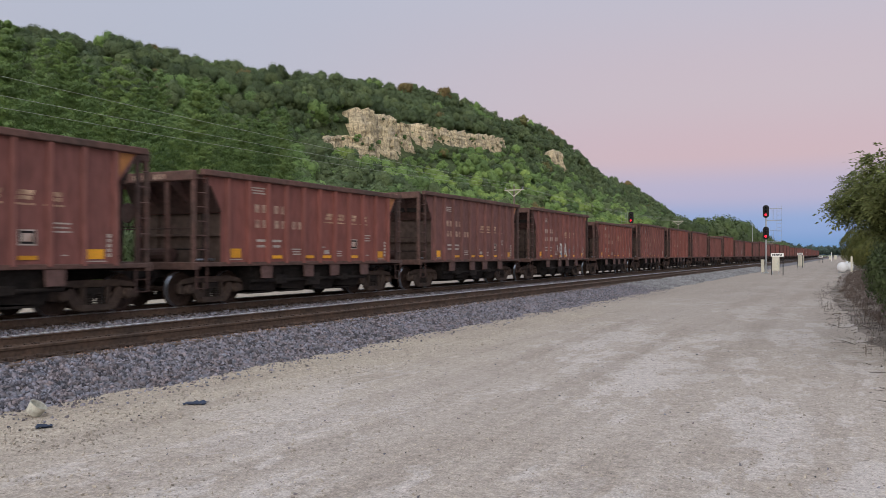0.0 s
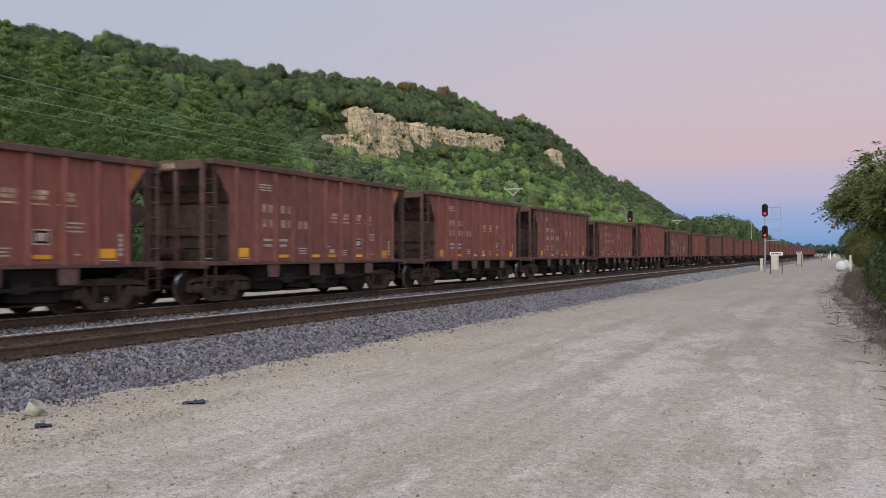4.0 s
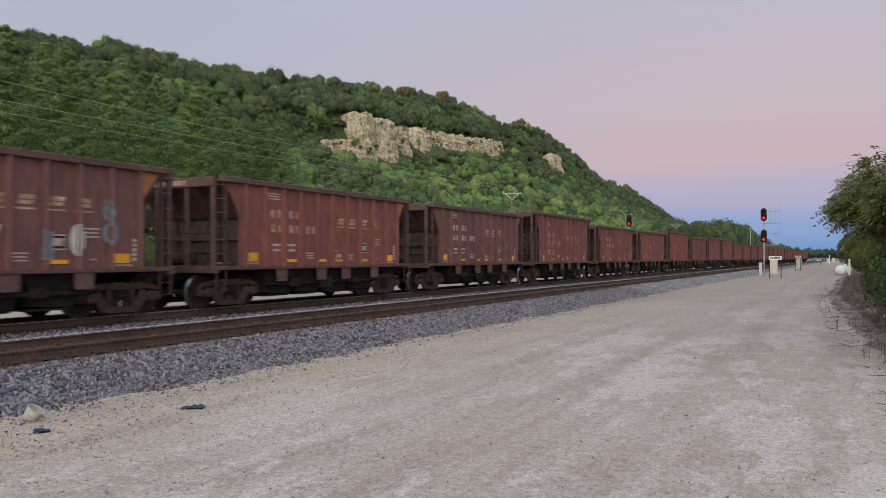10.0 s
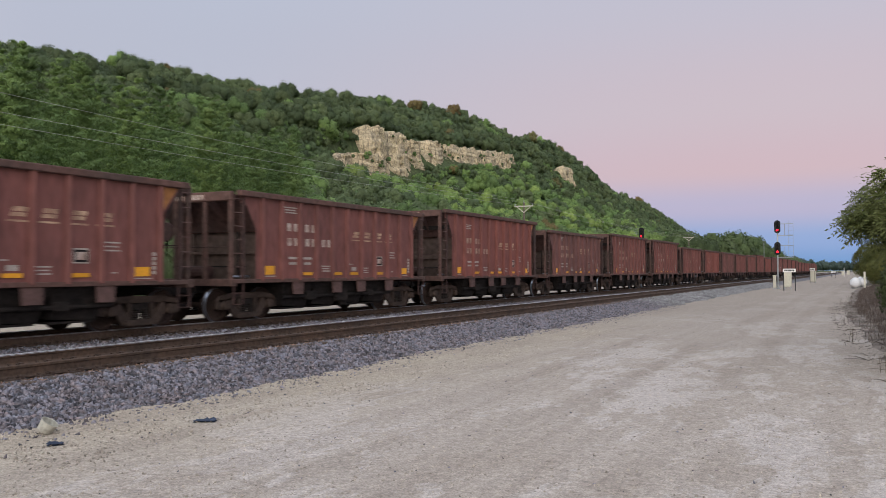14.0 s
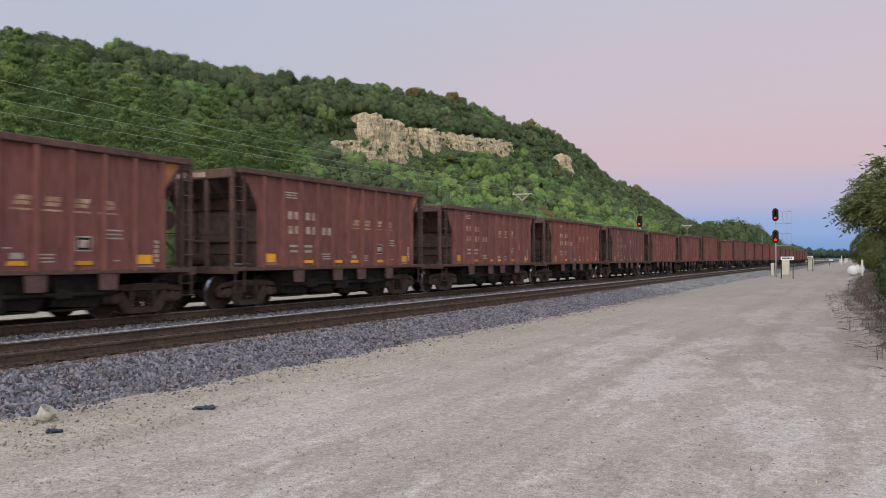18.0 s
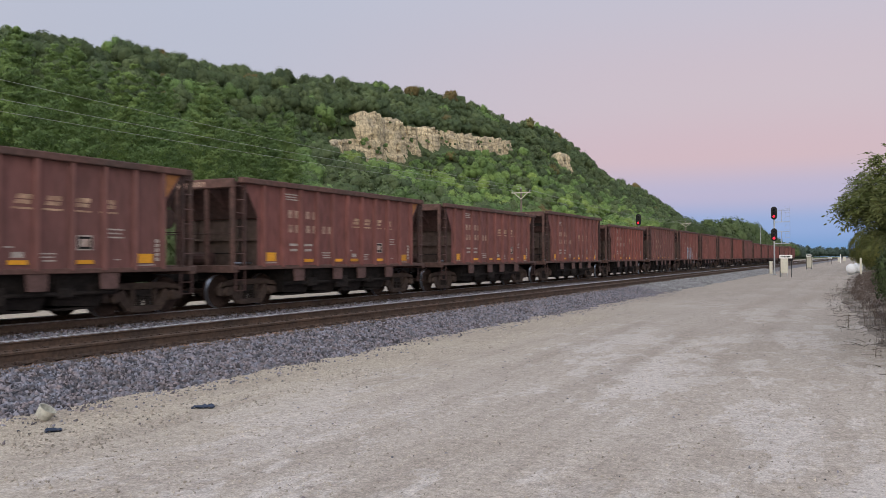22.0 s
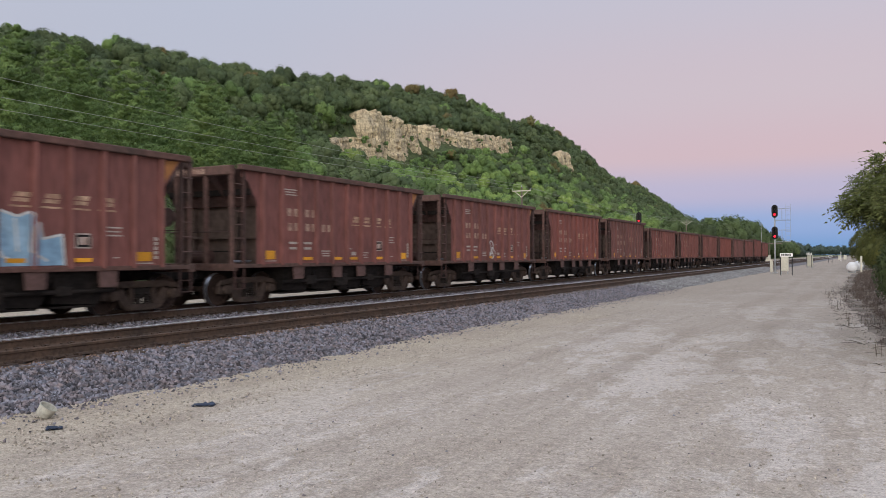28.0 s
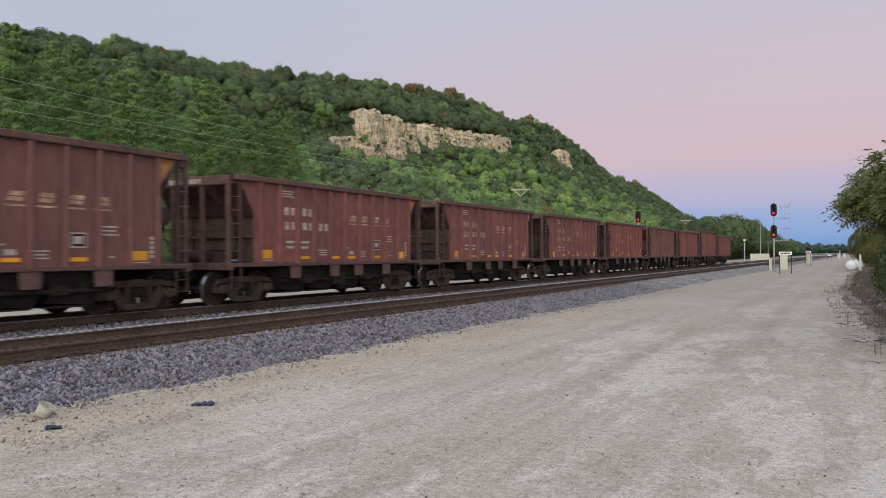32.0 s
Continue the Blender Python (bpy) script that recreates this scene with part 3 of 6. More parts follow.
def track(name, centre, label, shiny):
    t = thing(name, label, "railway track", "railway tracks")
    t.location = (centre, 0, RAIL)
    for x in (-0.7525, 0.7525):
        rail = part("rail", Build().prism([(x + p, q) for p, q in SECTION], 1, -20, 2200), "rail_side", t)
        bright = x in shiny
        part("rail_head", Build().prism([(x - 0.0375, -0.016), (x + 0.0375, -0.016), (x + 0.0375, -0.012), (x + 0.026, -0.003), (x + 0.012, 0.003), (x - 0.012, 0.003), (x - 0.026, -0.003), (x - 0.0375, -0.012)], 1, -20, 2200), "rail_top" if bright else "rail_side", rail,
             "polished running surface" if bright else "")
    n = 0
    tie = Build().box(-1.3, 1.3, -0.115, 0.115, -0.36, -0.195, 0.012).mesh("tie", "tie")
    pl = Build().box(-0.18, 0.18, -0.11, 0.11, -0.195, -0.180)
    for sx in (-0.11, 0.11):
        for sy in (-0.07, 0.07):
            pl.rod((sx, sy, -0.19), (sx, sy, -0.155), 0.012, sides=6)
            pl.box(sx - 0.03, sx + 0.03, sy - 0.014, sy + 0.014, -0.16, -0.148)
        pl.box(sx - 0.05, sx + 0.05, 0.11, 0.17, -0.22, -0.14)
    plate = pl.mesh("tie_plate", "plate")
    rest = Build()
    for i in range(900):
        y = -12 + i * 0.508
        if 4.5 < y < 62:
            o = part("tie", tie, "tie", t, at=pose(0.02 * rough(y, 0, 3), y, 0, 0, 0, 0.6 * rough(y, 1, 3)))
            for x in (-0.7525, 0.7525):
                if y < 34:
                    part("tie_plate", plate, "plate", o, at=pose(x, 0, 0))
        else:
            rest.box(-1.3, 1.3, y - 0.115, y + 0.115, -0.36, -0.195)
    ob = part("distant_ties", rest, "tie", t)
    ob["kind"] = "stuff"
    return t


track("railway_track", NEAR, "empty railway track with rusty rails on wooden ties", (-0.7525,))
track("railway_track", FAR, "railway track that carries the ore train, on wooden ties", (-0.7525, 0.7525))


def stones(name, count, box, size, height, material, label, flat=0.7, seed=1, power=1.0):
    """Loose angular stones strewn over a stretch of ground, as one heap."""
    rng = np.random.default_rng(seed)
    base = np.array([(1, 0, 0), (-1, 0, 0), (0, 1, 0), (0, -1, 0), (0, 0, 1), (0, 0, -1)], float) * 1.25
    quad = np.array([(0, 2, 4), (2, 1, 4), (1, 3, 4), (3, 0, 4), (2, 0, 5), (1, 2, 5), (3, 1, 5), (0, 3, 5)])
    x0, x1, y0, y1 = box
    px = rng.uniform(x0, x1, count)
    py = y0 + (y1 - y0) * rng.uniform(0, 1, count) ** power
    pz = np.array([height(a, c) for a, c in zip(px, py)])
    keep = pz > -0.5
    px, py, pz = px[keep], py[keep], pz[keep]
    n = len(px)
    s = rng.uniform(size[0], size[1], (n, 1, 1)) * rng.uniform(0.6, 1.25, (n, 1, 3)) * np.array([1, 1, flat])
    v = (base[None] * rng.uniform(0.6, 1.05, (n, 6, 1)) + rng.uniform(-0.42, 0.42, (n, 6, 3))) * s
    q = rng.normal(size=(n, 4))
    q /= np.linalg.norm(q, axis=1, keepdims=True)
    w, a, b, c = q.T
    R = np.stack([1 - 2 * (b * b + c * c), 2 * (a * b - c * w), 2 * (a * c + b * w), 2 * (a * b + c * w), 1 - 2 * (a * a + c * c), 2 * (b * c - a * w),
                  2 * (a * c - b * w), 2 * (b * c + a * w), 1 - 2 * (a * a + b * b)], -1).reshape(n, 3, 3)
    v = np.einsum("nij,nkj->nki", R, v) + np.stack([px, py, pz + s[:, 0, 2] * 0.25], -1)[:, None]
    f = quad[None] + (np.arange(n) * 6)[:, None, None]
    ob = new(name, quick_mesh(name, v.reshape(-1, 3), f.reshape(-1, 3), material))
    return tagged(ob, label, "gravel", kind="stuff")


def on_bed(x, y):
    z = bed_height(x, y)
    return z if z > road_height(x, y) - 0.02 else -9


stones("ballast_stones", 54000, (-10.84, -8.0, 4.5, 44), (0.022, 0.052), on_bed, "stone", "loose grey and purple ballast stones", seed=2, power=1.35)
stones("ballast_stones", 11000, (-14.4, -12.72, 6.0, 60), (0.030, 0.058), lambda x, y: bed_height(x, y) + 0.02, "shoulder_stone", "loose pale ballast between the tracks", seed=3, power=1.3)
# darker stones give the shaded strip beside the train's rail
stones("ballast_stones", 7000, (-15.6, -14.4, 6.0, 50), (0.026, 0.052), bed_height, "stone", "dark ballast beside the train's rail, standing in for shade", seed=8, power=1.3)
stones("ballast_stones", 9000, (-10.95, -8.4, 42, 110), (0.045, 0.085), on_bed, "shoulder_stone", "loose ballast further along the line", seed=4)
stones("road_pebbles", 15000, (-10.4, 1.4, 4.2, 28), (0.006, 0.016), road_height, "pebble", "small limestone pebbles strewn on the road", 0.6, seed=5, power=1.5)
stones("road_pebbles", 8000, (-10.2, -6.8, 5.0, 26), (0.008, 0.020), road_height, "pebble", "coarser limestone chips beside the ballast", 0.6, seed=6, power=1.3)
stones("road_stones", 800, (-9.5, 0.6, 4.0, 46), (0.007, 0.022), road_height, "stone", "scattered dark stones on the pale road", 0.6, seed=7, power=1.2)


def strayed(x, y):
    """Where stones have rolled off the shoulder on to the road: fewer the further out."""
    far = (x + 8.9 - 0.40 * rough(0, y, 0.16, 9)) / 1.5
    return road_height(x, y) if far < 0.15 + 0.9 * abs(rough(x * 9, y * 9, 1.0, 17)) else -9


stones("strayed_stones", 5200, (-9.2, -6.9, 4.5, 44), (0.010, 0.034), strayed, "stone", "ballast stones strayed on to the road", 0.7, seed=23, power=1.3)
stones("ballast_fines", 9000, (-11.03, -10.64, 5.0, 44), (0.012, 0.028), lambda x, y: bed_height(x, y) + 0.012, "fines", "rust-stained small ballast along the rail's foot", 0.6, seed=29, power=1.2)

# ---- the ore train ----
PITCH = 12.0
HALF = 1.64


def wheelset_mesh():
    w = Build().rod((-1.1, 0, 0), (1.1, 0, 0), 0.075, sides=8)
    for s in (-1, 1):
        w.lathe([(s * 0.685, 0.12), (s * 0.685, 0.487), (s * 0.715, 0.487), (s * 0.722, 0.462), (s * 0.815, 0.457), (s * 0.815, 0.40), (s * 0.78, 0.37),
                 (s * 0.77, 0.17), (s * 0.84, 0.12)], 0, (0, 0, 0), 22)
    me = w.mesh("wheelset", "wheel")
    me.materials.append(M["tread"])
    for p in me.polygons:
        r = [math.hypot(me.vertices[i].co.y, me.vertices[i].co.z) for i in p.vertices]
        if min(r) > 0.455 and max(r) < 0.47 and len(r) == 4:
            p.material_index = 1
    return me


def truck(car, y):
    t = part("truck", Build().box(-0.95, 0.95, -0.19, 0.19, 0.36, 0.72, 0.03).box(-1.08, 1.08, -0.27, 0.27, 0.43, 0.63, 0.03).box(-0.3, 0.3, -0.3, 0.3, 0.7, 0.95), "under", car, at=pose(0, y, 0))
    for s in (-1, 1):
        a, c = s * 1.02, s * 1.11
        b = Build().prism([(-1.20, 0.58), (-1.06, 0.71), (-0.62, 0.79), (0.62, 0.79), (1.06, 0.71), (1.20, 0.58), (1.02, 0.54), (0.58, 0.63), (-0.58, 0.63), (-1.02, 0.54)], 0, a, c)
        b.prism([(-0.44, 0.09), (0.44, 0.09), (0.50, 0.23), (-0.50, 0.23)], 0, a, s * 1.15)
        for k in (-1, 1):
            b.prism([(k * 0.64, 0.66), (k * 0.92, 0.60), (k * 0.52, 0.10), (k * 0.34, 0.22)], 0, a, c)
            b.prism([(k * 0.29, 0.20), (k * 0.39, 0.20), (k * 0.39, 0.66), (k * 0.29, 0.66)], 0, a, c)
            b.prism([(k * 0.72, 0.62), (k * 1.18, 0.60), (k * 1.20, 0.36), (k * 1.06, 0.34), (k * 1.04, 0.50), (k * 0.78, 0.52)], 0, a, c)
        part("side_frame", b, "frame", t)
        for k in (-1, 1):
            part("bearing_cap", Build().lathe([(s * 0.98, 0.15), (s * 1.12, 0.14), (s * 1.18, 0.12), (s * 1.20, 0.06)], 0, (0, k * 0.90, 0.457), 12), "frame", t)
        for j in (-0.13, 0.13):
            coil = [(0.21 + 0.028 * i, 0.10 if i % 2 else 0.075) for i in range(11)]
            part("spring", Build().lathe(coil, 2, (s * 1.06, j, 0), 8), "under", t)
    for k in (-1, 1):
        part("wheelset", WHEELS[0], "wheel", t, at=pose(0, k * 0.90, 0.4575))
    return t


WHEELS = [wheelset_mesh()]


def slanted(b, y, z, w, h, x):
    """A leaning worn bar in the plane of the car's side, split by a gap."""
    for a, c in ((0.0, 0.40), (0.52, 1.0)):
        z0, z1 = z + h * a, z + h * c
        b.prism([(y + 0.4 * (z0 - z), z0), (y + w + 0.4 * (z0 - z), z0), (y + w + 0.4 * (z1 - z), z1), (y + 0.4 * (z1 - z), z1)], 0, x, x + 0.004)


def hopper_car(paint, trim, top=3.90):
    low = 3.90 - top
    car = thing("ore_hopper_car", "oxide-red steel ore hopper car with ribbed sides, rolling on the rails", "hopper car", "cars of the ore train")
    W = HALF - 0.06
    for s in (1, -1):
        side = Build()
        side.prism([(-4.32, 1.10), (4.27, 1.10), (4.27, 2.95 - low), (4.88, top - 0.1), (-4.94, top - 0.1), (-4.94, top - 0.34), (-4.70, top - 0.42), (-4.32, 2.90 - low)], 0, s * (W - 0.02), s * W)
        wall = part("side_wall", side, paint, car)
        for i in range(11):
            y = -4.12 + i * 0.832
            rib = Build().prism([(y - 0.05, s * W), (y - 0.035, s * (W + 0.085)), (y + 0.035, s * (W + 0.12)), (y + 0.05, s * W)], 2, 1.12, top - 0.16)
            rib.v = [(q, p, r) for p, q, r in rib.v]
            part("rib", rib, paint, wall)
        part("top_chord", Build().box(*sorted((s * (W - 0.05), s * (W + 0.13))), -5.08, 5.10, top - 0.16, top, 0.02), "deep_red", car)
        part("side_sill", Build().box(*sorted((s * (W - 0.1), s * (W + 0.06))), -5.2, 5.2, 1.06, 1.17, 0.012), "deep_red", car)
        for y in (-2.46, -0.46, 0.92, 2.70):
            part("bracket", Build().prism([(y - 0.25, 1.06), (y + 0.25, 1.06), (y + 0.23, 0.70), (y - 0.21, 0.70)], 0, s * (W - 0.02), s * (W + 0.03)), "bracket", car)
    for k, y1, z1 in ((-1, -4.33, 2.80 - low), (1, 4.40, 2.85 - low)):
        part("slope_sheet", Build().poly([(-W, k * 4.9, top - 0.12), (W, k * 4.9, top - 0.12), (W, y1, z1), (-W, y1, z1), (-W, k * 4.9, top - 0.10), (W, k * 4.9, top - 0.10), (W, y1 - k * 0.02, z1 + 0.02), (-W, y1 - k * 0.02, z1 + 0.02)],
                                         [(0, 1, 2, 3), (7, 6, 5, 4), (0, 4, 5, 1), (1, 5, 6, 2), (2, 6, 7, 3), (3, 7, 4, 0)]), "dark_paint", car, "sloping end sheet with its shade painted in")
    part("load", Build().box(-W + 0.03, W - 0.03, -4.6, 4.6, 3.1, 3.3), "under", car, "dark load below the rim")
    for k in (-1, 1):
        y = k * 5.22
        part("end_beam", Build().box(-W + 0.04, W - 0.04, y - 0.09, y + 0.09, top - 0.30, top - 0.04, 0.02), "deep_red", car)
        part("end_panel", Build().box(-W + 0.03, W - 0.03, k * 4.18 - 0.03, k * 4.18 + 0.03, 1.15, 2.80 - low), "end_grey", car, "grey-brown end wall")
        part("end_sill", Build().box(-W - 0.04, W + 0.04, y - 0.12, y + 0.10, 0.98, 1.18, 0.015), "deep_red", car)
        part("end_platform", Build().box(-W, W, min(k * 4.2, y), max(k * 4.2, y), 1.09, 1.12), "dark_paint", car)
        for x in (-W + 0.10, -0.55, 0.55, W - 0.10):
            part("end_post", Build().box(x - 0.058, x + 0.058, y - 0.055, y + 0.05, 1.15, top - 0.28, 0.012), "deep_red", car)
        # stiffeners, pipes and grab bars on the end wall
        yw = k * 4.21
        for x in (-0.85, 0.85):
            part("end_stiffener", Build().box(x - 0.05, x + 0.05, min(yw, yw + k * 0.09), max(yw, yw + k * 0.09), 1.15, 2.78 - low), "end_grey", car)
        part("end_angle", Build().box(-W + 0.06, W - 0.06, min(yw, yw + k * 0.12), max(yw, yw + k * 0.12), 1.88, 1.95), "end_grey", car)
        part("end_gusset", Build().prism([(k * 4.30, 2.85 - low), (k * 4.86, top - 0.16), (k * 5.14, top - 0.16), (k * 5.14, top - 0.36)], 0, -0.6, -0.56).prism([(k * 4.30, 2.85 - low), (k * 4.86, top - 0.16), (k * 5.14, top - 0.16), (k * 5.14, top - 0.36)], 0, 0.56, 0.6), "dark_paint", car)
        part("grab_bar", Build().rod((-W + 0.1, y + k * 0.06, 2.05), (W - 0.1, y + k * 0.06, 2.05), 0.014, sides=6), "dark_paint", car)
        part("brake_pipe", Build().rod((0.95, k * 4.36, 1.2), (0.95, k * 4.36, 2.5), 0.022, sides=6).rod((-1.2, k * 4.40, 1.52), (1.25, k * 4.40, 1.52), 0.022, sides=6), "under", car)
        # ladder at the corner of each side
        for s in (1, -1):
            y2 = k * 4.87
            part("ladder_post", Build().box(s * W - 0.05, s * W + 0.05, y2 - 0.045, y2 + 0.045, 1.15, top - 0.18, 0.01), "dark_paint", car)
            lad = Build()
            for i in range(6):
                lad.rod((s * (W + 0.03), y, 1.50 + i * 0.37), (s * (W + 0.03), y2, 1.50 + i * 0.37), 0.014, sides=6)
            if s == 1:
                for i in range(6):
                    part("rung", Build().rod((W + 0.03, y, 1.50 + i * 0.37), (W + 0.03, y2, 1.50 + i * 0.37), 0.014, sides=6), "bracket", car)
            else:
                part("rungs", lad, "bracket", car)
            st = Build()
            for yy in (y - k * 0.02, y2 - k * 0.03):
                st.box(s * W - 0.012, s * W + 0.012, yy - 0.025, yy + 0.025, 0.48, 1.06)
            for zz in (0.49, 0.78):
                st.box(s * W - 0.03, s * W + 0.03, min(y, y2), max(y, y2), zz - 0.012, zz + 0.012)
            part("stirrup_step", st, "dark_paint", car)
        part("coupler", Build().box(-0.13, 0.13, min(k * 5.2, k * 5.98), max(k * 5.2, k * 5.98), 0.76, 1.0, 0.03)
             .box(-0.2, 0.2, min(k * 5.75, k * 5.99), max(k * 5.75, k * 5.99), 0.72, 1.04, 0.05), "under", car)
        part("air_hose", Build().rod((0.3, k * 5.3, 0.85), (0.34, k * 5.75, 0.45), 0.025).rod((0.34, k * 5.75, 0.45), (0.3, k * 5.97, 0.52), 0.025), "under", car)
    # what hangs below
    part("centre_sill", Build().box(-0.25, 0.25, -5.3, 5.3, 0.78, 1.08), "under", car)
    for y in (-2.2, -0.75, 0.75, 2.2):
        h = Build()
        h.poly([(-1.45, y - 0.75, 1.1), (1.45, y - 0.75, 1.1), (1.45, y + 0.75, 1.1), (-1.45, y + 0.75, 1.1), (-1.25, y - 0.62, 0.36), (1.25, y - 0.62, 0.36), (1.25, y + 0.50, 0.30), (-1.25, y + 0.50, 0.30)],
               [(0, 1, 2, 3), (4, 7, 6, 5), (0, 4, 5, 1), (1, 5, 6, 2), (2, 6, 7, 3), (3, 7, 4, 0)])
        pocket = part("hopper_pocket", h, "under", car)
        part("discharge_door", Build().box(-1.22, 1.22, y - 0.60, y + 0.48, 0.25, 0.30), "under", pocket)
    part("operating_shaft", Build().rod((1.42, -3.0, 0.62), (1.42, 3.0, 0.62), 0.05).box(1.36, 1.48, -0.35, 0.3, 0.42, 0.8, 0.02)
         .box(1.3, 1.5, -1.9, -1.4, 0.5, 0.78, 0.03).box(1.34, 1.48, 1.5, 1.9, 0.52, 0.74, 0.03), "under", car)
    part("door_linkage", Build().prism([(0.05, 1.06), (0.35, 1.06), (0.45, 0.30), (0.05, 0.30)], 0, 1.25, 1.34), "under", car)
    part("air_reservoir", Build().lathe([(-0.75, 0.05), (-0.7, 0.19), (0.25, 0.19), (0.3, 0.05)], 0, (0, -4.75, 1.36), 14), "dark_paint", car)
    part("brake_cylinder", Build().lathe([(-0.5, 0.05), (-0.48, 0.14), (-0.1, 0.14), (0.2, 0.05)], 1, (0.75, 4.85, 1.32), 12), "under", car)
    part("brake_wheel", Build().lathe([(0, 0.26), (0.03, 0.28), (0.05, 0.26)], 1, (-0.9, -5.27, 2.5), 18), "dark_paint", car)
    part("brake_rod", Build().rod((1.30, -5.0, 1.24), (1.30, -4.3, 1.24), 0.03), "tread", car)
    for y in (-4.12, 4.12):
        truck(car, y)
    # markings on the side that faces the road
    X = W + 0.001
    part("corner_panel", Build().prism([(4.33, 3.14 - low), (4.78, top - 0.17), (4.33, top - 0.17)], 0, X, X + 0.006), "orange", car, "faded orange corner panel")
    for y, w, z, h in ((-4.01, 0.47, 1.29, 0.25), (3.46, 0.48, 1.27, 0.22)):
        part("large_reflector", Build().box(X, X + 0.006, y, y + w, z, z + h, 0.001), "yellow", car, "large yellow reflector")
        part("stripe", Build().box(X, X + 0.004, y - 0.06, y + w + 0.06, z - 0.06, z - 0.035), "white", car)
    for y in (-2.20, -0.64, 0.28, 1.85):
        part("reflector", Build().box(X, X + 0.024, y, y + 0.42, 1.26, 1.35, 0.001), "yellow", car, "narrow yellow reflector")
    for z, ys in ((2.57, (-2.97, -2.67, -2.12, -1.82)), (2.14, (-2.95, -2.65, -2.10, -1.80, -1.28, -0.98))):
        for y in ys:
            part("stencil_bar", Build().box(X, X + 0.003, y, y + 0.19, z, z + 0.23), trim, car)
    for y in (0.42, 1.10, 1.80, 2.50):
        b = Build()
        slanted(b, y, 2.50, 0.34, 0.20, X)
        b.box(X, X + 0.003, y - 0.06, y + 0.42, 2.39, 2.43)
        part("emblem_block", b, "rust_cream", car, "faded cream slanted block with an underline")

    def lines(name, y, z, w, n, gap, h=0.035, m="white"):
        b = Build()
        for i in range(n):
            b.box(X, X + 0.003, y + 0.03 * i, y + w * (1 - 0.12 * (i % 2)), z - i * gap, z - i * gap + h)
        part(name, b, m, car)["kind"] = "stuff"
    lines("stencil_text", -3.12, 3.34 - low * 0.3, 0.60, 3, 0.075)
    lines("weight_text", -2.90, 1.74, 0.42, 2, 0.16, 0.07)
    lines("weight_text", -2.20, 1.74, 0.40, 2, 0.16, 0.07)
    lines("stencil_text", -1.30, 1.52, 0.48, 3, 0.075)
    lines("stencil_text", 0.98, 1.47, 0.38, 3, 0.075, 0.03)
    lines("stencil_text", 2.58, 2.02, 0.52, 3, 0.09, 0.035)
    lines("stencil_text", 0.20, 1.60, 0.2, 1, 0.1, 0.03)
    lines("stencil_text", 2.85, 1.34, 0.15, 1, 0.1, 0.03)
    part("placard", Build().box(X, X + 0.004, 0.36, 0.62, 1.40, 1.52), "white", car, "small white placard")
    b = Build()
    for y0, y1, z0, z1 in ((1.86, 2.26, 1.56, 1.59), (1.86, 2.26, 1.86, 1.89), (1.86, 1.89, 1.56, 1.89), (2.23, 2.26, 1.56, 1.89)):
        b.box(X, X + 0.005, y0, y1, z0, z1)
    frm = part("test_panel_frame", b, "white", car, "square white outline panel")
    part("test_panel", Build().box(X, X + 0.003, 1.89, 2.23, 1.59, 1.86), "under", frm)
    part("test_panel_mark", Build().box(X, X + 0.004, 1.94, 2.18, 1.64, 1.81), "worn_white", frm)
    b = Build()
    for i in range(5):
        b.box(X, X + 0.004, 4.02, 4.13, 1.32 + i * 0.11, 1.40 + i * 0.11)
    part("vertical_text", b, "white", car)["kind"] = "stuff"
    b = Build()
    for i in range(7):
        x = -0.62 + i * 0.16 + (0.12 if i > 3 else 0)
        b.box(x, x + 0.11, -5.3155, -5.311, top - 0.24, top - 0.11)
    part("end_text", b, trim, car, "faded cream stencil on the end beam")
    return car


def stroke(b, pts, w, x, close=False):
    """A flat painted line through points of (along, height) on a car's side."""
    if close:
        pts = list(pts) + [pts[0]]
    for (a, c), (e, f) in zip(pts, pts[1:]):
        d = math.hypot(e - a, f - c) or 1
        u, v = (e - a) / d, (f - c) / d
        px, pz, ex, ez = -v * w / 2, u * w / 2, u * w / 4, v * w / 4
        b.prism([(a - ex + px, c - ez + pz), (a - ex - px, c - ez - pz), (e + ex - px, f + ez - pz), (e + ex + px, f + ez + pz)], 0, x, x + 0.003)


def ring(y, z, ry, rz, n=14, a0=0.0, a1=6.2832):
    return [(y + ry * math.cos(a0 + (a1 - a0) * i / n), z + rz * math.sin(a0 + (a1 - a0) * i / n)) for i in range(n + 1)]


def band(pts, a, c):
    """The part of an outline that lies between two upright lines."""
    for edge, keep in ((a, 1), (c, -1)):
        out = []
        for (p, q), (e, f) in zip(pts, pts[1:] + pts[:1]):
            i, j = keep * (p - edge) >= 0, keep * (e - edge) >= 0
            if i:
                out.append((p, q))
            if i != j:
                k = (edge - p) / (e - p)
                out.append((edge, q + (f - q) * k))
        pts = out
        if len(pts) < 3:
            return []
    return pts


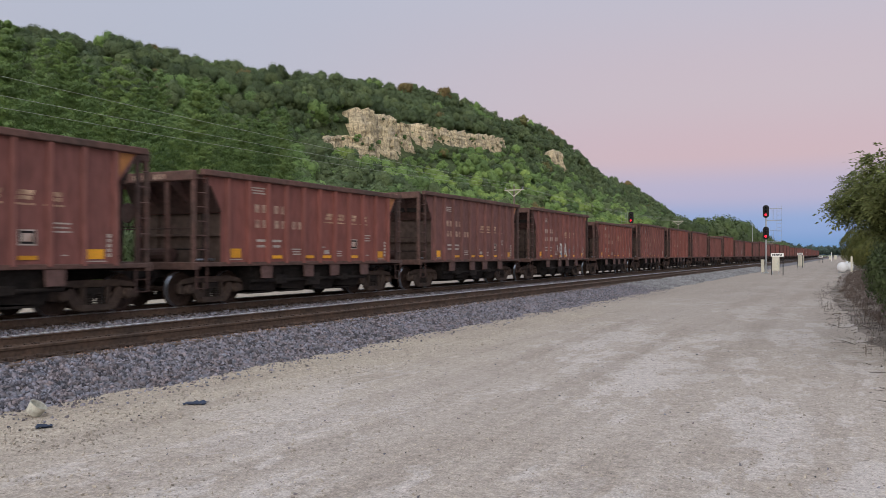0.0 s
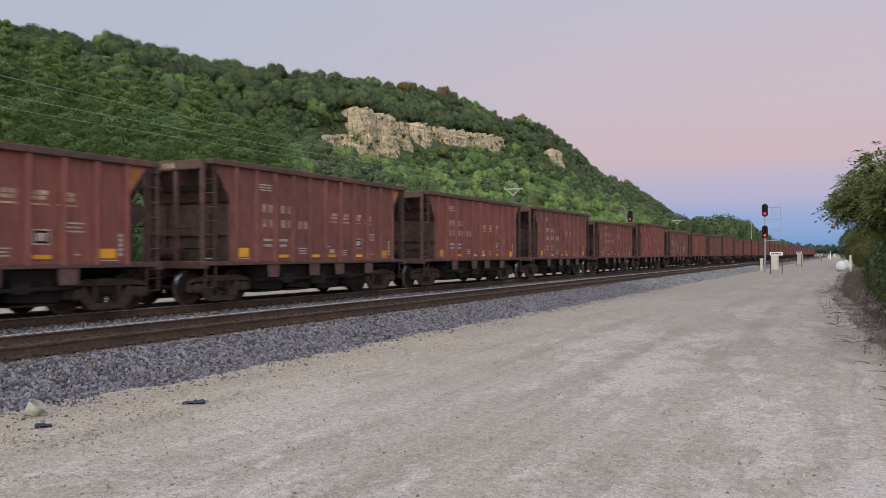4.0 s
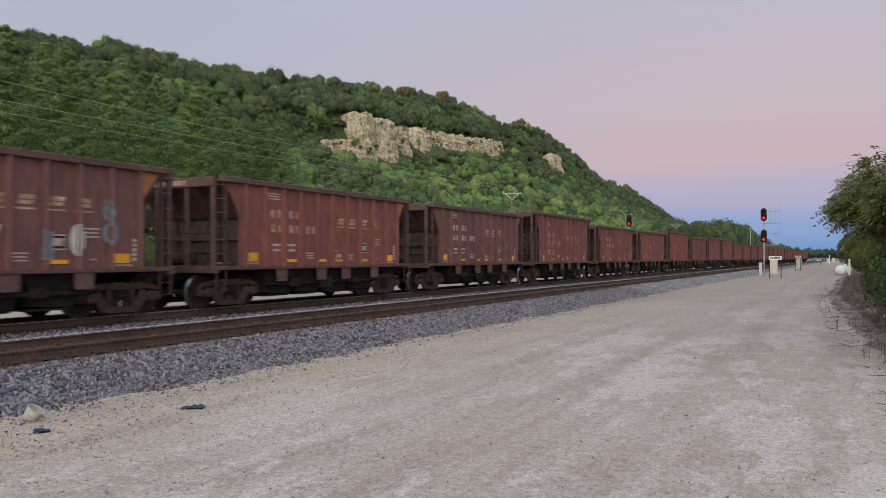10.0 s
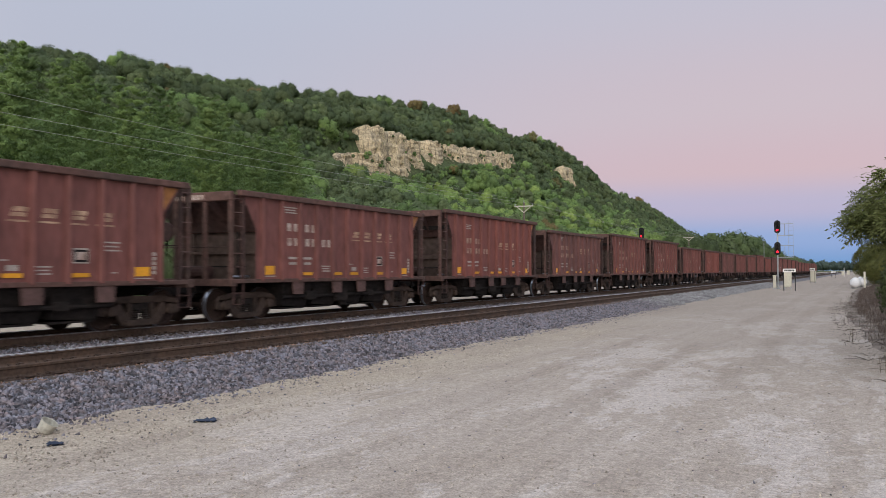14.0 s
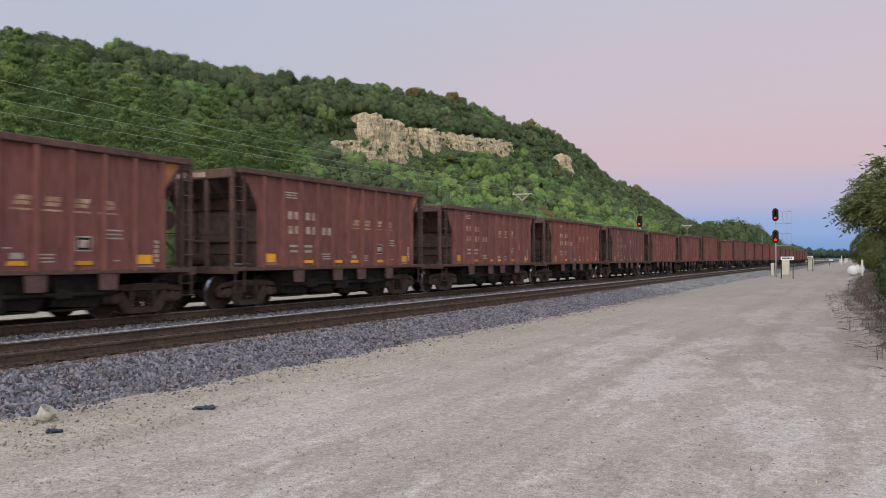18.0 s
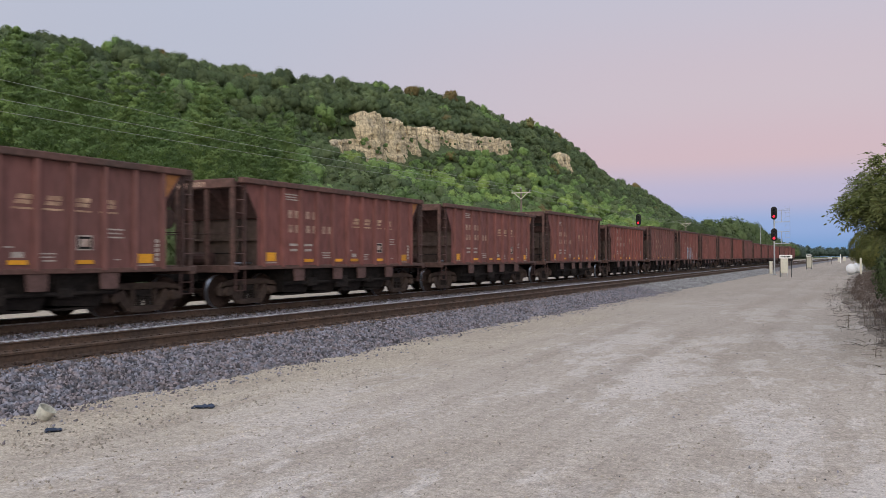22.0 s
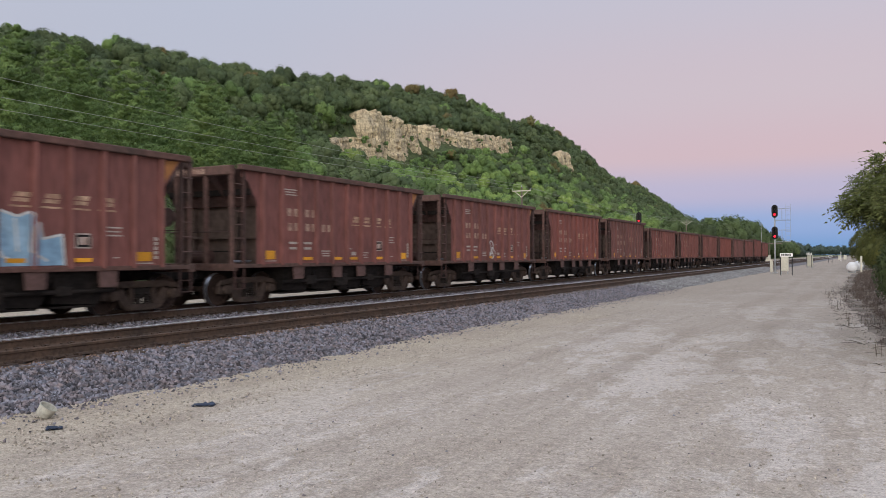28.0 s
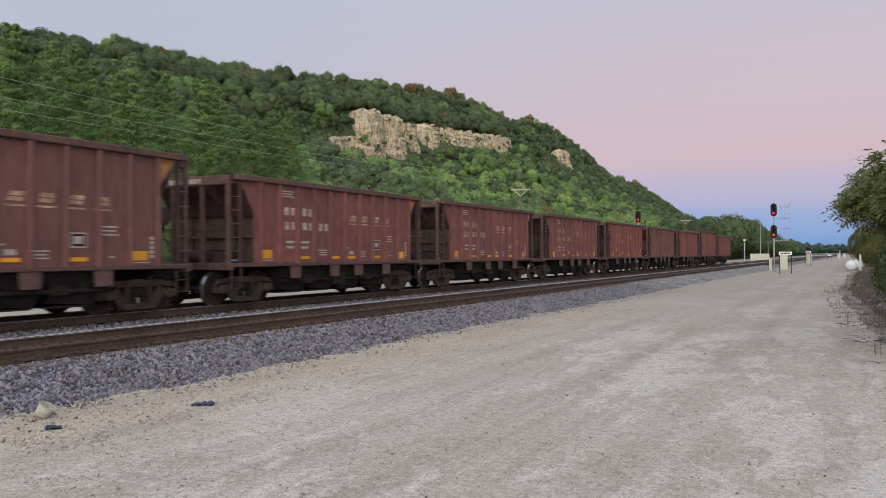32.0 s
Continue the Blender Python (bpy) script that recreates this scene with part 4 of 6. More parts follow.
def graffiti(car, shapes):
    """Painted tags, which run on over the ribs: each a list of lines, a width and a paint."""
    layer = 0
    for lines_, w, m, fill in shapes:
        b = Build()
        x = HALF - 0.06 + 0.012 + 0.004 * layer
        for pts in lines_:
            flat = Build()
            if fill:
                pieces = [list(pts)]
            else:
                stroke(flat, pts, w, x)
                pieces = [[(p[1], p[2]) for p in flat.v[k:k + 4]] for k in range(0, len(flat.v), 8)]
            for piece in pieces:
                b.prism(piece, 0, x, x + 0.003)
                for i in range(11):
                    y = -4.12 + i * 0.832
                    on = band(piece, y - 0.05, y + 0.05)
                    if on:
                        b.prism(on, 0, x + 0.080, x + 0.083)
        part("graffiti", b, m, car, {"tag_white": "white spray-painted tag", "tag_blue": "pale blue spray-painted letters", "tag_grey": "grey-blue spray-painted tag"}[m])
        layer += 1


TAGS = {
    -4: [([[(-0.70, 1.12), (-0.66, 1.98)], [(-0.45, 1.2), (-0.40, 1.98), (-0.1, 1.95), (-0.12, 1.55), (-0.4, 1.5)], [(0.1, 1.15), (0.18, 1.98)], [(0.35, 1.12), (0.55, 2.0), (0.72, 1.5), (0.88, 1.12)], [(0.18, 1.6), (0.7, 1.55)], [(-0.75, 1.12), (-0.5, 1.25)], [(-0.9, 1.9), (-0.72, 1.3)], [(0.9, 1.12), (1.0, 1.5)]], 0.11, "tag_white", False),
         ([[(-0.70, 1.25), (-0.52, 1.25), (-0.50, 1.9), (-0.66, 1.92)], [(-0.30, 1.2), (-0.08, 1.25), (-0.1, 1.5), (-0.28, 1.46)], [(0.22, 1.2), (0.36, 1.2), (0.42, 1.8), (0.3, 1.9)], [(1.05, 1.45), (1.3, 1.45), (1.3, 1.72), (1.05, 1.72)]], 0, "tag_blue", True)],
    2: [([ring(2.62, 1.62, 0.20, 0.25), [(2.50, 1.5), (2.62, 1.8), (2.74, 1.5)]], 0.05, "tag_white", False), ([ring(2.62, 1.62, 0.16, 0.2)[:-1]], 0, "tag_grey", True)],
    3: [([[(-4.08, 2.62), (-4.02, 2.15), (-3.80, 2.02), (-3.56, 2.18), (-3.46, 2.58)], [(-4.02, 1.24), (-3.88, 1.66), (-3.62, 1.66), (-3.52, 1.24)], [(-0.95, 2.10), (-1.02, 1.62), (-0.62, 1.50)], [(-2.90, 1.55), (-2.92, 2.30), (-2.66, 2.42)]], 0.15, "tag_white", False),
        ([[(-4.10, 2.50), (-4.05, 2.15), (-3.85, 1.95), (-3.60, 2.15), (-3.50, 2.45)], [(-3.05, 1.35), (-2.95, 2.35), (-2.80, 2.40)], [(-2.5, 1.2), (-2.55, 2.3)], [(-3.1, 1.75), (-2.45, 1.80)],
           [(-0.62, 1.45), (-0.60, 3.30)], [(-0.62, 3.30), (-0.25, 3.20), (-0.12, 2.75), (-0.30, 2.35), (-0.58, 2.20)], [(-0.58, 2.20), (-0.35, 1.80), (-0.08, 1.35)],
           [(0.36, 2.1), (0.52, 1.6), (0.74, 2.05)], [(-4.0, 1.35), (-3.85, 1.75), (-3.6, 1.35)]], 0.05, "tag_white", False),
         ([ring(2.52, 1.78, 0.19, 0.36)[:-1]], 0, "tag_white", True),
         ([[(-4.0, 1.75), (-3.55, 1.75), (-3.60, 2.1), (-3.95, 2.05)], [(-1.35, 1.35), (-0.9, 1.35), (-0.95, 1.65), (-1.15, 2.15), (-1.3, 2.1)], [(1.62, 1.35), (1.92, 1.35), (1.92, 1.95), (1.62, 2.0)], [(0.42, 1.45), (0.66, 1.45), (0.62, 1.8), (0.44, 1.8)]], 0, "tag_grey", True),
         ([ring(3.35, 2.45, 0.13, 0.2), ring(3.38, 1.95, 0.16, 0.22), [(3.25, 2.7), (3.45, 2.15)]], 0.09, "tag_grey", False)],
    14: [([[(-1.5, 1.95), (-1.35, 1.2), (-1.2, 1.15), (-1.1, 1.9)], ring(-0.65, 1.55, 0.38, 0.5, 12), [(-0.2, 2.0), (-0.1, 1.2), (0.2, 1.15), (0.25, 2.0)], [(-1.55, 2.0), (-1.1, 2.02), (-0.7, 2.12), (-0.3, 2.0)], [(-0.9, 1.3), (-0.3, 1.4)]], 0.04, "tag_grey", False)],
    21: [([[(-0.80, 1.18), (-0.85, 2.1), (-0.55, 2.3), (-0.15, 2.22), (-0.1, 2.3), (0.3, 2.25), (0.42, 2.32), (0.8, 2.2), (1.05, 2.3), (1.25, 2.05), (1.3, 1.75), (1.72, 1.85), (1.78, 1.2)]], 0, "tag_blue", True),
         ([[(-0.80, 1.18), (-0.85, 2.1), (-0.55, 2.3), (-0.15, 2.22), (-0.1, 2.3), (0.3, 2.25), (0.42, 2.32), (0.8, 2.2), (1.05, 2.3), (1.25, 2.05), (1.3, 1.75), (1.72, 1.85), (1.78, 1.2)],
           [(-0.5, 1.3), (-0.45, 2.0), (-0.2, 1.9)], [(0.0, 2.2), (0.02, 1.5), (0.35, 1.3)], [(0.3, 1.9), (0.5, 1.4), (0.8, 1.25)], [(0.75, 2.15), (0.8, 1.5)], [(1.1, 2.0), (1.05, 1.5), (1.4, 1.3)], ring(-1.0, 1.45, 0.12, 0.35, 10)], 0.05, "tag_white", False)],
    23: [([ring(-0.35, 1.75, 0.26, 0.30), ring(-0.2, 1.5, 0.2, 0.25), [(-0.6, 1.3), (0.1, 2.0)], [(-0.5, 2.0), (-0.1, 1.3)]], 0.04, "tag_white", False)],
}
FIRST, LAST = -7, 33


def run(t):
    """Car lengths that the train has gone by t seconds."""
    return -3.00966 + 0.991823 * t + 0.000173827 * t * t


CARS = []


def start_y(n):
    return 20.97 + PITCH * n + PITCH * run(6.0)


HIGH = {-7, -5, -4, -2, -1, 0, 2, 6, 9, 11, 12, 18, 20, 21, 22, 23, 24, 25, 32}      # cars with taller sides
WHITE = {0, 1, 3, 5, 7, 8, 12, 14, 19, 21, 26, -4}                                   # cars with fresh white stencils
kinds = {}
for n in range(FIRST, LAST + 1):
    top = 3.90 if n in HIGH else 3.60
    paint = ("paint", "paint_c", "paint", "paint_b", "paint")[(n * 3 + 1) % 5]
    if n in (-3, 2):
        paint = "paint_b"
    if n in (0, 21):
        paint = "paint"
    if n == 3:
        paint = "paint_c"
    key = (paint, "worn_white" if n in WHITE else "faded", top)
    if key in kinds:
        car = copy_thing(kinds[key], pose(FAR, 0, RAIL))
    else:
        car = kinds[key] = hopper_car(*key)
    car.location = (FAR, start_y(n), RAIL)
    CARS.append((n, car))
TAGS[21] = [([[(y * 1.095 - 0.35, z) for y, z in pts] for pts in lines_], w, m, fill) for lines_, w, m, fill in TAGS[21]]
for n, car in CARS:
    if n in TAGS:
        graffiti(car, TAGS[n])

# ---- the wooded bluff behind the line ----
CREST_W = 262.0
FOOT_W = 52.0
CREST = [(-300, 68), (0, 72), (175, 76), (222, 83), (287, 89), (330, 93), (381, 98), (446, 108), (510, 116), (580, 114), (666, 118), (742, 120), (794, 108), (898, 88), (1057, 88), (1194, 72), (1320, 45), (1417, 22), (1500, 6), (1580, 0), (2600, 0)]
# how far the crest lies below that line
DIP = [(-300, 1.5), (185, 1.6), (197, 3.0), (223, 1.8), (237, 2.6), (253, 3.7), (269, 5.6), (288, 2.1), (308, 5.9), (322, 3.5), (339, 8.0), (354, 2), (381, 0.3), (410, 1), (432, 4.3), (461, 2.6), (493, 5),
       (530, 0.8), (570, 3.6), (603, 10), (640, 8), (667, 0), (728, 5.5), (797, 2), (876, 3), (1028, 1.5), (1200, 0), (2600, 0)]
# foot and head of the rock band along the line
FOOT = [(-300, 36), (100, 40), (250, 46), (284, 42), (320, 45), (350, 54), (360, 59), (464, 66), (537, 65.5), (592, 64), (650, 57), (741, 46), (900, 36), (1057, 30), (1194, 24), (1320, 15), (1450, 5), (1600, 0), (2600, 0)]
HEAD = [(225, 54), (255, 59), (281, 64), (285, 66), (320, 69), (348, 67), (355, 69), (400, 71), (464, 76), (537, 78), (556, 79.5), (592, 79)]


def table(pts, x):
    for (a, p), (c, q) in zip(pts, pts[1:]):
        if x <= c:
            k = max(0.0, (x - a) / (c - a))
            return p + (q - p) * k
    return pts[-1][1]


def smooth(a, c, x):
    k = min(1.0, max(0.0, (x - a) / (c - a)))
    return k * k * (3 - 2 * k)


CLIFFS = [(236, 355), (350, 482), (538, 606)]          # where the slope steepens
ROCKS = [(266, 355), (350, 478), (557, 591)]           # where bare rock shows
CLIFF_W = 196.0


def hill(w, y):
    """Height of the hillside at w metres from the road, y along the line."""
    top = table(CREST, y) - table(DIP, y) + 2.0 * rough(0, y, 0.02, 8)
    band = max(smooth(a - 12, a + 12, y) * (1 - smooth(c - 6, c + 12, y)) for a, c in CLIFFS)
    low = min(table(FOOT, y), top)
    high = min(top, low + 5 + band * max(0, table(HEAD, y) - low - 5))
    if w < CLIFF_W:
        k = max(0.0, (w - FOOT_W) / (CLIFF_W - FOOT_W))
        z = low * (0.54 * k + 0.46 * k * k)
    elif w < CLIFF_W + 9:
        z = low + (high - low) * (w - CLIFF_W) / 9
    elif w < CREST_W:
        k = (w - CLIFF_W - 9) / (CREST_W - CLIFF_W - 9)
        z = high + (top - high) * (1.25 * k - 0.25 * k * k)
    else:
        z = top - 0.04 * (w - CREST_W)
    return max(-0.6, z + 1.6 * rough(w, y, 0.05, 1) * min(1, max(0, (w - FOOT_W) / 40)))


ws = spread(FOOT_W - 6, 190, 26) + [194, 197, 200, 203, 206] + spread(212, 270, 9) + [300, 360, 480]
slope = sheet("hillside", [-w for w in reversed(ws)], spread(-260, 760, 110) + spread(775, 1700, 50) + [1900, 2400], lambda x, y: hill(-x, y), "slope")
tagged(new("hillside", slope), "steep river bluff covered with woods", "hill", kind="structure")


# rock face: fluted buttresses and broken ledges standing proud of the slope
def cliff(name, a, c, seed, label, shift=0.0, foot=None, head=None, lip=0.6):
    rng = random.Random(seed)
    foot, head, mid = foot or FOOT, head or HEAD, CLIFF_W - shift
    root = thing(name, label, "cliff", kind="structure")
    ny, nz = int((c - a) / 0.5), 44
    v = []
    for i in range(ny + 1):
        y = a + (c - a) * i / ny
        edge = smooth(0, 4.5, min(y - a, c - y))
        z0 = table(foot, y) - 8.5 + 7 * max(0, rough(0, y, 0.05, seed + 2)) + (1 - edge) * 3
        z1 = table(head, y) + lip + 2.0 * rough(0, y, 0.12, seed + 3) + 1.3 * rough(0, y, 0.4, seed + 4) - (1 - edge) * 5
        z1 = max(z1, z0 + 2)
        base = mid - 2.8 + 8.0 * (1 - edge) + 3.4 * rough(0, y, 0.07, seed)
        # buttresses parted by narrow clefts
        cleft = 3.4 * max(0, abs(rough(0, y, 0.21, seed + 1)) * -3.4 + 0.55) + 1.8 * max(0, abs(rough(0, y, 0.55, seed + 6)) * -3.6 + 0.6)
        for k in range(nz + 1):
            q = k / nz
            z = z0 + (z1 - z0) * q
            h = z * 0.42 + 1.2 * rough(0, y, 0.06, seed)
            bed = math.floor(h)
            step = 1.5 * noise.noise((bed * 7.3, y * 0.11, seed)) + (0.7 if h - bed < 0.16 else 0)
            crack = 0.55 * max(0, rough(y, z * 0.10, 0.8, seed + 11)) + 0.35 * rough(y, z, 0.7, seed + 13)
            w = base + 5.0 * q + cleft * (0.35 + 0.65 * (noise.noise((y * 0.1, z * 0.16, seed + 5)) > -0.1)) + step + crack + rng.uniform(-0.08, 0.08)
            v.append((-w, y + rng.uniform(-0.1, 0.1), z + rng.uniform(-0.06, 0.06)))
        v.append((v[-1][0] - 4, y, z1 - 0.8))
        v.append((v[-1][0] - 1, y, z0 - 3))
    m = nz + 3
    s0 = (np.arange(ny)[:, None] * m + np.arange(m - 1)[None, :]).ravel()
    f = np.stack([s0, s0 + m, s0 + m + 1, s0 + 1], -1)
    part("rock_face", quick_mesh("rock_face", np.array(v), f, "rock"), "rock", root)
    n = int((c - a) / 3.4)
    for i in range(n):
        y = a + 5 + (c - a - 10) * rng.random()
        q = rng.random()
        z = table(foot, y) + (table(head, y) - table(foot, y)) * q
        w = mid - 2.0 + 5 * q
        s = rng.uniform(0.5, 1.3)
        pts = [(-w + s * rng.uniform(0.3, 0.9) * dx, y + s * dy * rng.uniform(0.6, 1.1), z + s * dz * rng.uniform(0.5, 1.3)) for dx in (-1, 1) for dy in (-1, 1) for dz in (-1, 1)]
        part("rock_block", Build().poly(pts, [(0, 1, 3, 2), (4, 6, 7, 5), (0, 4, 5, 1), (2, 3, 7, 6), (0, 2, 6, 4), (1, 5, 7, 3)]), "rock", root)


cliff("cliff", 296, 353, 4, "tall pale limestone cliff with broken ledges")
cliff("cliff", 352, 478, 9, "long low band of pale limestone ledges")
cliff("cliff", 560, 590, 14, "small pale limestone outcrop among trees", 2.0, None, None, 1.0)
cliff("cliff", 262, 308, 21, "broken lower apron of pale limestone", 7.0, [(262, 44), (306, 35)], [(262, 48), (280, 52), (308, 54)])


# ---- trees out of many leaf clumps ----
def sprays(rng, p, d, size, loose, bend):
    """Leaf clumps at points p that face along d: corner points and the way each corner's leaves turn."""
    m = len(p)
    nrm = d + rng.normal(size=(m, 3)) * loose
    nrm /= np.linalg.norm(nrm, axis=1, keepdims=True)
    u = np.cross(nrm, rng.normal(size=(m, 3)))
    u /= np.linalg.norm(u, axis=1, keepdims=True)
    v = np.cross(nrm, u)
    s = size * rng.uniform(0.6, 1.3, (m, 1))
    turn = d + rng.normal(size=(m, 3)) * bend
    turn /= np.linalg.norm(turn, axis=1, keepdims=True)
    return (np.stack([p - u * s * 1.1 - v * s * 0.5, p + u * s * 0.9 - v * s * 0.6, p + u * s * 0.1 + v * s * 1.15], 1), np.repeat(turn[:, None], 3, 1))


def crown(rng, lobes, leaves, size, tall=1.0, radius=1.0, loose=0.26, close=True):
    """Leaf clumps on the rounded lobes of a crown of unit radius that stands on z = 0."""
    c, r = [(0, 0, 0.72)], [0.60]
    for i in range(lobes):
        a, e = rng.uniform(0, 2 * math.pi), rng.uniform(-0.35, 1.0)
        d = 0.60 * math.sqrt(1 - e * e * 0.9)
        c.append((radius * d * math.cos(a), radius * d * math.sin(a), 0.78 + 0.62 * e))
        r.append(rng.uniform(0.20, 0.40))
    c, r = np.array(c), np.array(r)
    m = leaves * 5
    k = rng.choice(len(r), m, p=r ** 2 / (r ** 2).sum())
    d = rng.normal(size=(m, 3))
    d[:, 2] = d[:, 2] * 0.9 + 0.25
    d /= np.linalg.norm(d, axis=1, keepdims=True)
    p = c[k] + d * (r[k] * rng.uniform(0.86, 1.17, m))[:, None]
    # only what lies on the outside of the crown
    gap = np.linalg.norm(p[:, None] - c[None], axis=2) / r[None]
    gap[np.arange(m), k] = 9
    keep = np.nonzero((gap.min(1) > 0.84) & (p[:, 2] > 0.02))[0][:leaves]
    whole = p[keep] - np.array([0, 0, 0.75])
    whole /= np.linalg.norm(whole, axis=1, keepdims=True)
    p, d = p[keep] * np.array([1, 1, tall]), d[keep] * 0.75 + whole * 0.45
    v, turn = sprays(rng, p, d, size, loose, 0.08)
    # the close foliage inside each bough, uneven, behind the fringe of leaves
    g = (1 + 5 ** 0.5) / 2
    ico = np.array([(-1, g, 0), (1, g, 0), (-1, -g, 0), (1, -g, 0), (0, -1, g), (0, 1, g), (0, -1, -g), (0, 1, -g), (g, 0, -1), (g, 0, 1), (-g, 0, -1), (-g, 0, 1)]) / math.hypot(1, g)
    tri = np.array([(0, 11, 5), (0, 5, 1), (0, 1, 7), (0, 7, 10), (0, 10, 11), (1, 5, 9), (5, 11, 4), (11, 10, 2), (10, 7, 6), (7, 1, 8), (3, 9, 4), (3, 4, 2), (3, 2, 6), (3, 6, 8), (3, 8, 9), (4, 9, 5), (2, 4, 11), (6, 2, 10), (8, 6, 7), (9, 8, 1)])
    vs, ns = [v], [turn]
    for centre, bough in zip(c, r) if close else ():
        w = (centre + ico * bough * rng.uniform(0.70, 0.97, (12, 1))) * np.array([1, 1, tall])
        out = w - np.array([0, 0, 0.75])
        out = ico * 0.75 + out / np.linalg.norm(out, axis=1, keepdims=True) * 0.45
        vs.append(w[tri])
        ns.append((out / np.linalg.norm(out, axis=1, keepdims=True))[tri])
    return np.concatenate(vs), np.concatenate(ns)


def grove(name, spots, templates, material, label, category="trees"):
    """Many trees of one colour as one wood: spots of (x, y, z, radius, turn, which)."""
    if not spots:
        return
    vs, ns, ts = [], [], []
    for x, y, z, r, turn, k in spots:
        t, q = templates[k % len(templates)]
        cs, sn = math.cos(turn), math.sin(turn)
        R = np.array([[cs, -sn, 0], [sn, cs, 0], [0, 0, 1]])
        vs.append(t.reshape(-1, 3) @ R.T * r + np.array([x, y, z]))
        ns.append(q.reshape(-1, 3) @ R.T)
        ts.append(np.full(t.shape[0] * 3, (x * 12.9898 + y * 78.233) % 1.0))
    v = np.concatenate(vs)
    f = np.arange(len(v)).reshape(-1, 3)
    return tagged(new(name, quick_mesh(name, v, f, material, normals=np.concatenate(ns), tone=np.concatenate(ts))), label, category, kind="stuff")


rng = np.random.default_rng(11)


def pine(rng, tris, size):
    """A feathery soft pine of unit height: a spire with whorls of upswept branches, each a row of flat needle tufts."""
    p, d = [], []
    levels = 17
    for level in range(levels):
        h = 0.06 + 0.92 * (level / levels) ** 0.92
        reach = (0.25 * (1 - h) ** 0.85 + 0.010) * rng.uniform(0.75, 1.15)
        for k in range(5):
            a = level * 2.4 + k * 1.2566 + rng.uniform(-0.35, 0.35)
            n = max(5, int(tris / 85 * (0.30 + reach * 4.2)))
            out = reach * rng.uniform(0.65, 1.3)
            lift = rng.uniform(-0.032, 0.032)
            tufts_ = 8
            at = rng.uniform(0.15, 1.0, tufts_) ** 0.75
            pick = rng.integers(0, tufts_, n)
            puff = rng.normal(size=(n, 3))
            puff /= np.linalg.norm(puff, axis=1, keepdims=True)
            fat = 0.012 + 0.085 * out
            r = out * at[pick]
            side = rng.normal(size=tufts_)[pick] * 0.20 * r
            base = np.stack([np.cos(a) * r - np.sin(a) * side, np.sin(a) * r + np.cos(a) * side, h + lift + 0.50 * r], -1)
            p.append(base + puff * fat * rng.uniform(0.4, 1.0, (n, 1)) * np.array([1, 1, 0.55]))
            d.append(puff * np.array([0.5, 0.5, 0.7]) + np.array([math.cos(a) * 0.6, math.sin(a) * 0.6, 0.38]))
    p, d = np.concatenate(p), np.concatenate(d)
    d /= np.linalg.norm(d, axis=1, keepdims=True)
    return sprays(rng, p, d, size, 0.28, 0.05)


FINE_T = [crown(rng, 16, 850, 0.050, 1.05) for _ in range(7)]
FAR_T = [crown(rng, 9, 150, 0.10, 1.05) for _ in range(8)]
MID_T = [crown(rng, 13, 430, 0.064, 1.05) for _ in range(8)]
FAT_T = [crown(rng, 18, 1300, 0.050, 1.15, 1.0) for _ in range(6)]
TALL_T = [pine(rng, 14500, 0.0050) for _ in range(8)]
bins = {}


def plant(kind, size, spot):
    bins.setdefault((kind, size), []).append(spot)


def bare(w, y):
    """Whether the spot is on a rock face, or where its crown would hide one."""
    for a, c in ROCKS:
        if a - 1 < y < c + 1:
            front = CLIFF_W - (7 if y > 308 else 15)
            back = CLIFF_W + (9 if y > 298 else -4)
            if front < w < back:
                return True
    return False


y = 90.0
while y < 1560:
    step = 7.0 if y < 330 else (7.6 if y < 700 else 9.5)
    w = FOOT_W + 4
    while w < CREST_W + 6:
        ww, yy = w + rng.uniform(-0.45, 0.45) * step, y + rng.uniform(-0.45, 0.45) * step
        w += step
        z = hill(ww, yy)
        if z < 1 or bare(ww, yy) or yy < 0.6 * ww or (ww < 160 and yy < 1.2 * ww):
            continue
        tone = rng.uniform() + 0.45 * rough(ww, yy, 0.03, 5)
        if ww > 203 or yy > 560:
            kind = "leaf_dark" if tone < 0.97 else ("leaf_mid" if tone < 1.2 else "leaf_autumn")
        elif ww > 180 or yy < 250:
            kind = "leaf_dark" if tone < 0.66 else "leaf_mid"
        elif yy > 440:
            kind = "leaf_dark" if tone < 0.62 else "leaf_mid"
        elif tone < 0.30:
            kind = "leaf_dark"
        elif tone < 0.66:
            kind = "leaf_mid"
        else:
            kind = "leaf_bright"
        if rng.uniform() < 0.006:
            kind = "leaf_autumn"
        shrub = any(a - 4 < yy < c + 3 for a, c in ROCKS) and CLIFF_W - 24 < ww < CLIFF_W
        r = rng.uniform(3.2, 6.3) * (0.56 if shrub else 1) * (1.05 if ww > 200 else 0.92) * (1.3 if y > 700 else 1)
        plant(kind, "far" if yy > 480 else "fine" if yy < 300 and ww > 165 else "mid", (-ww, yy, z - (0.3 if shrub else 0.9), r, rng.uniform(0, 6.28), int(rng.integers(0, 8))))
        if shrub:
            w -= step * 0.5
    y += step
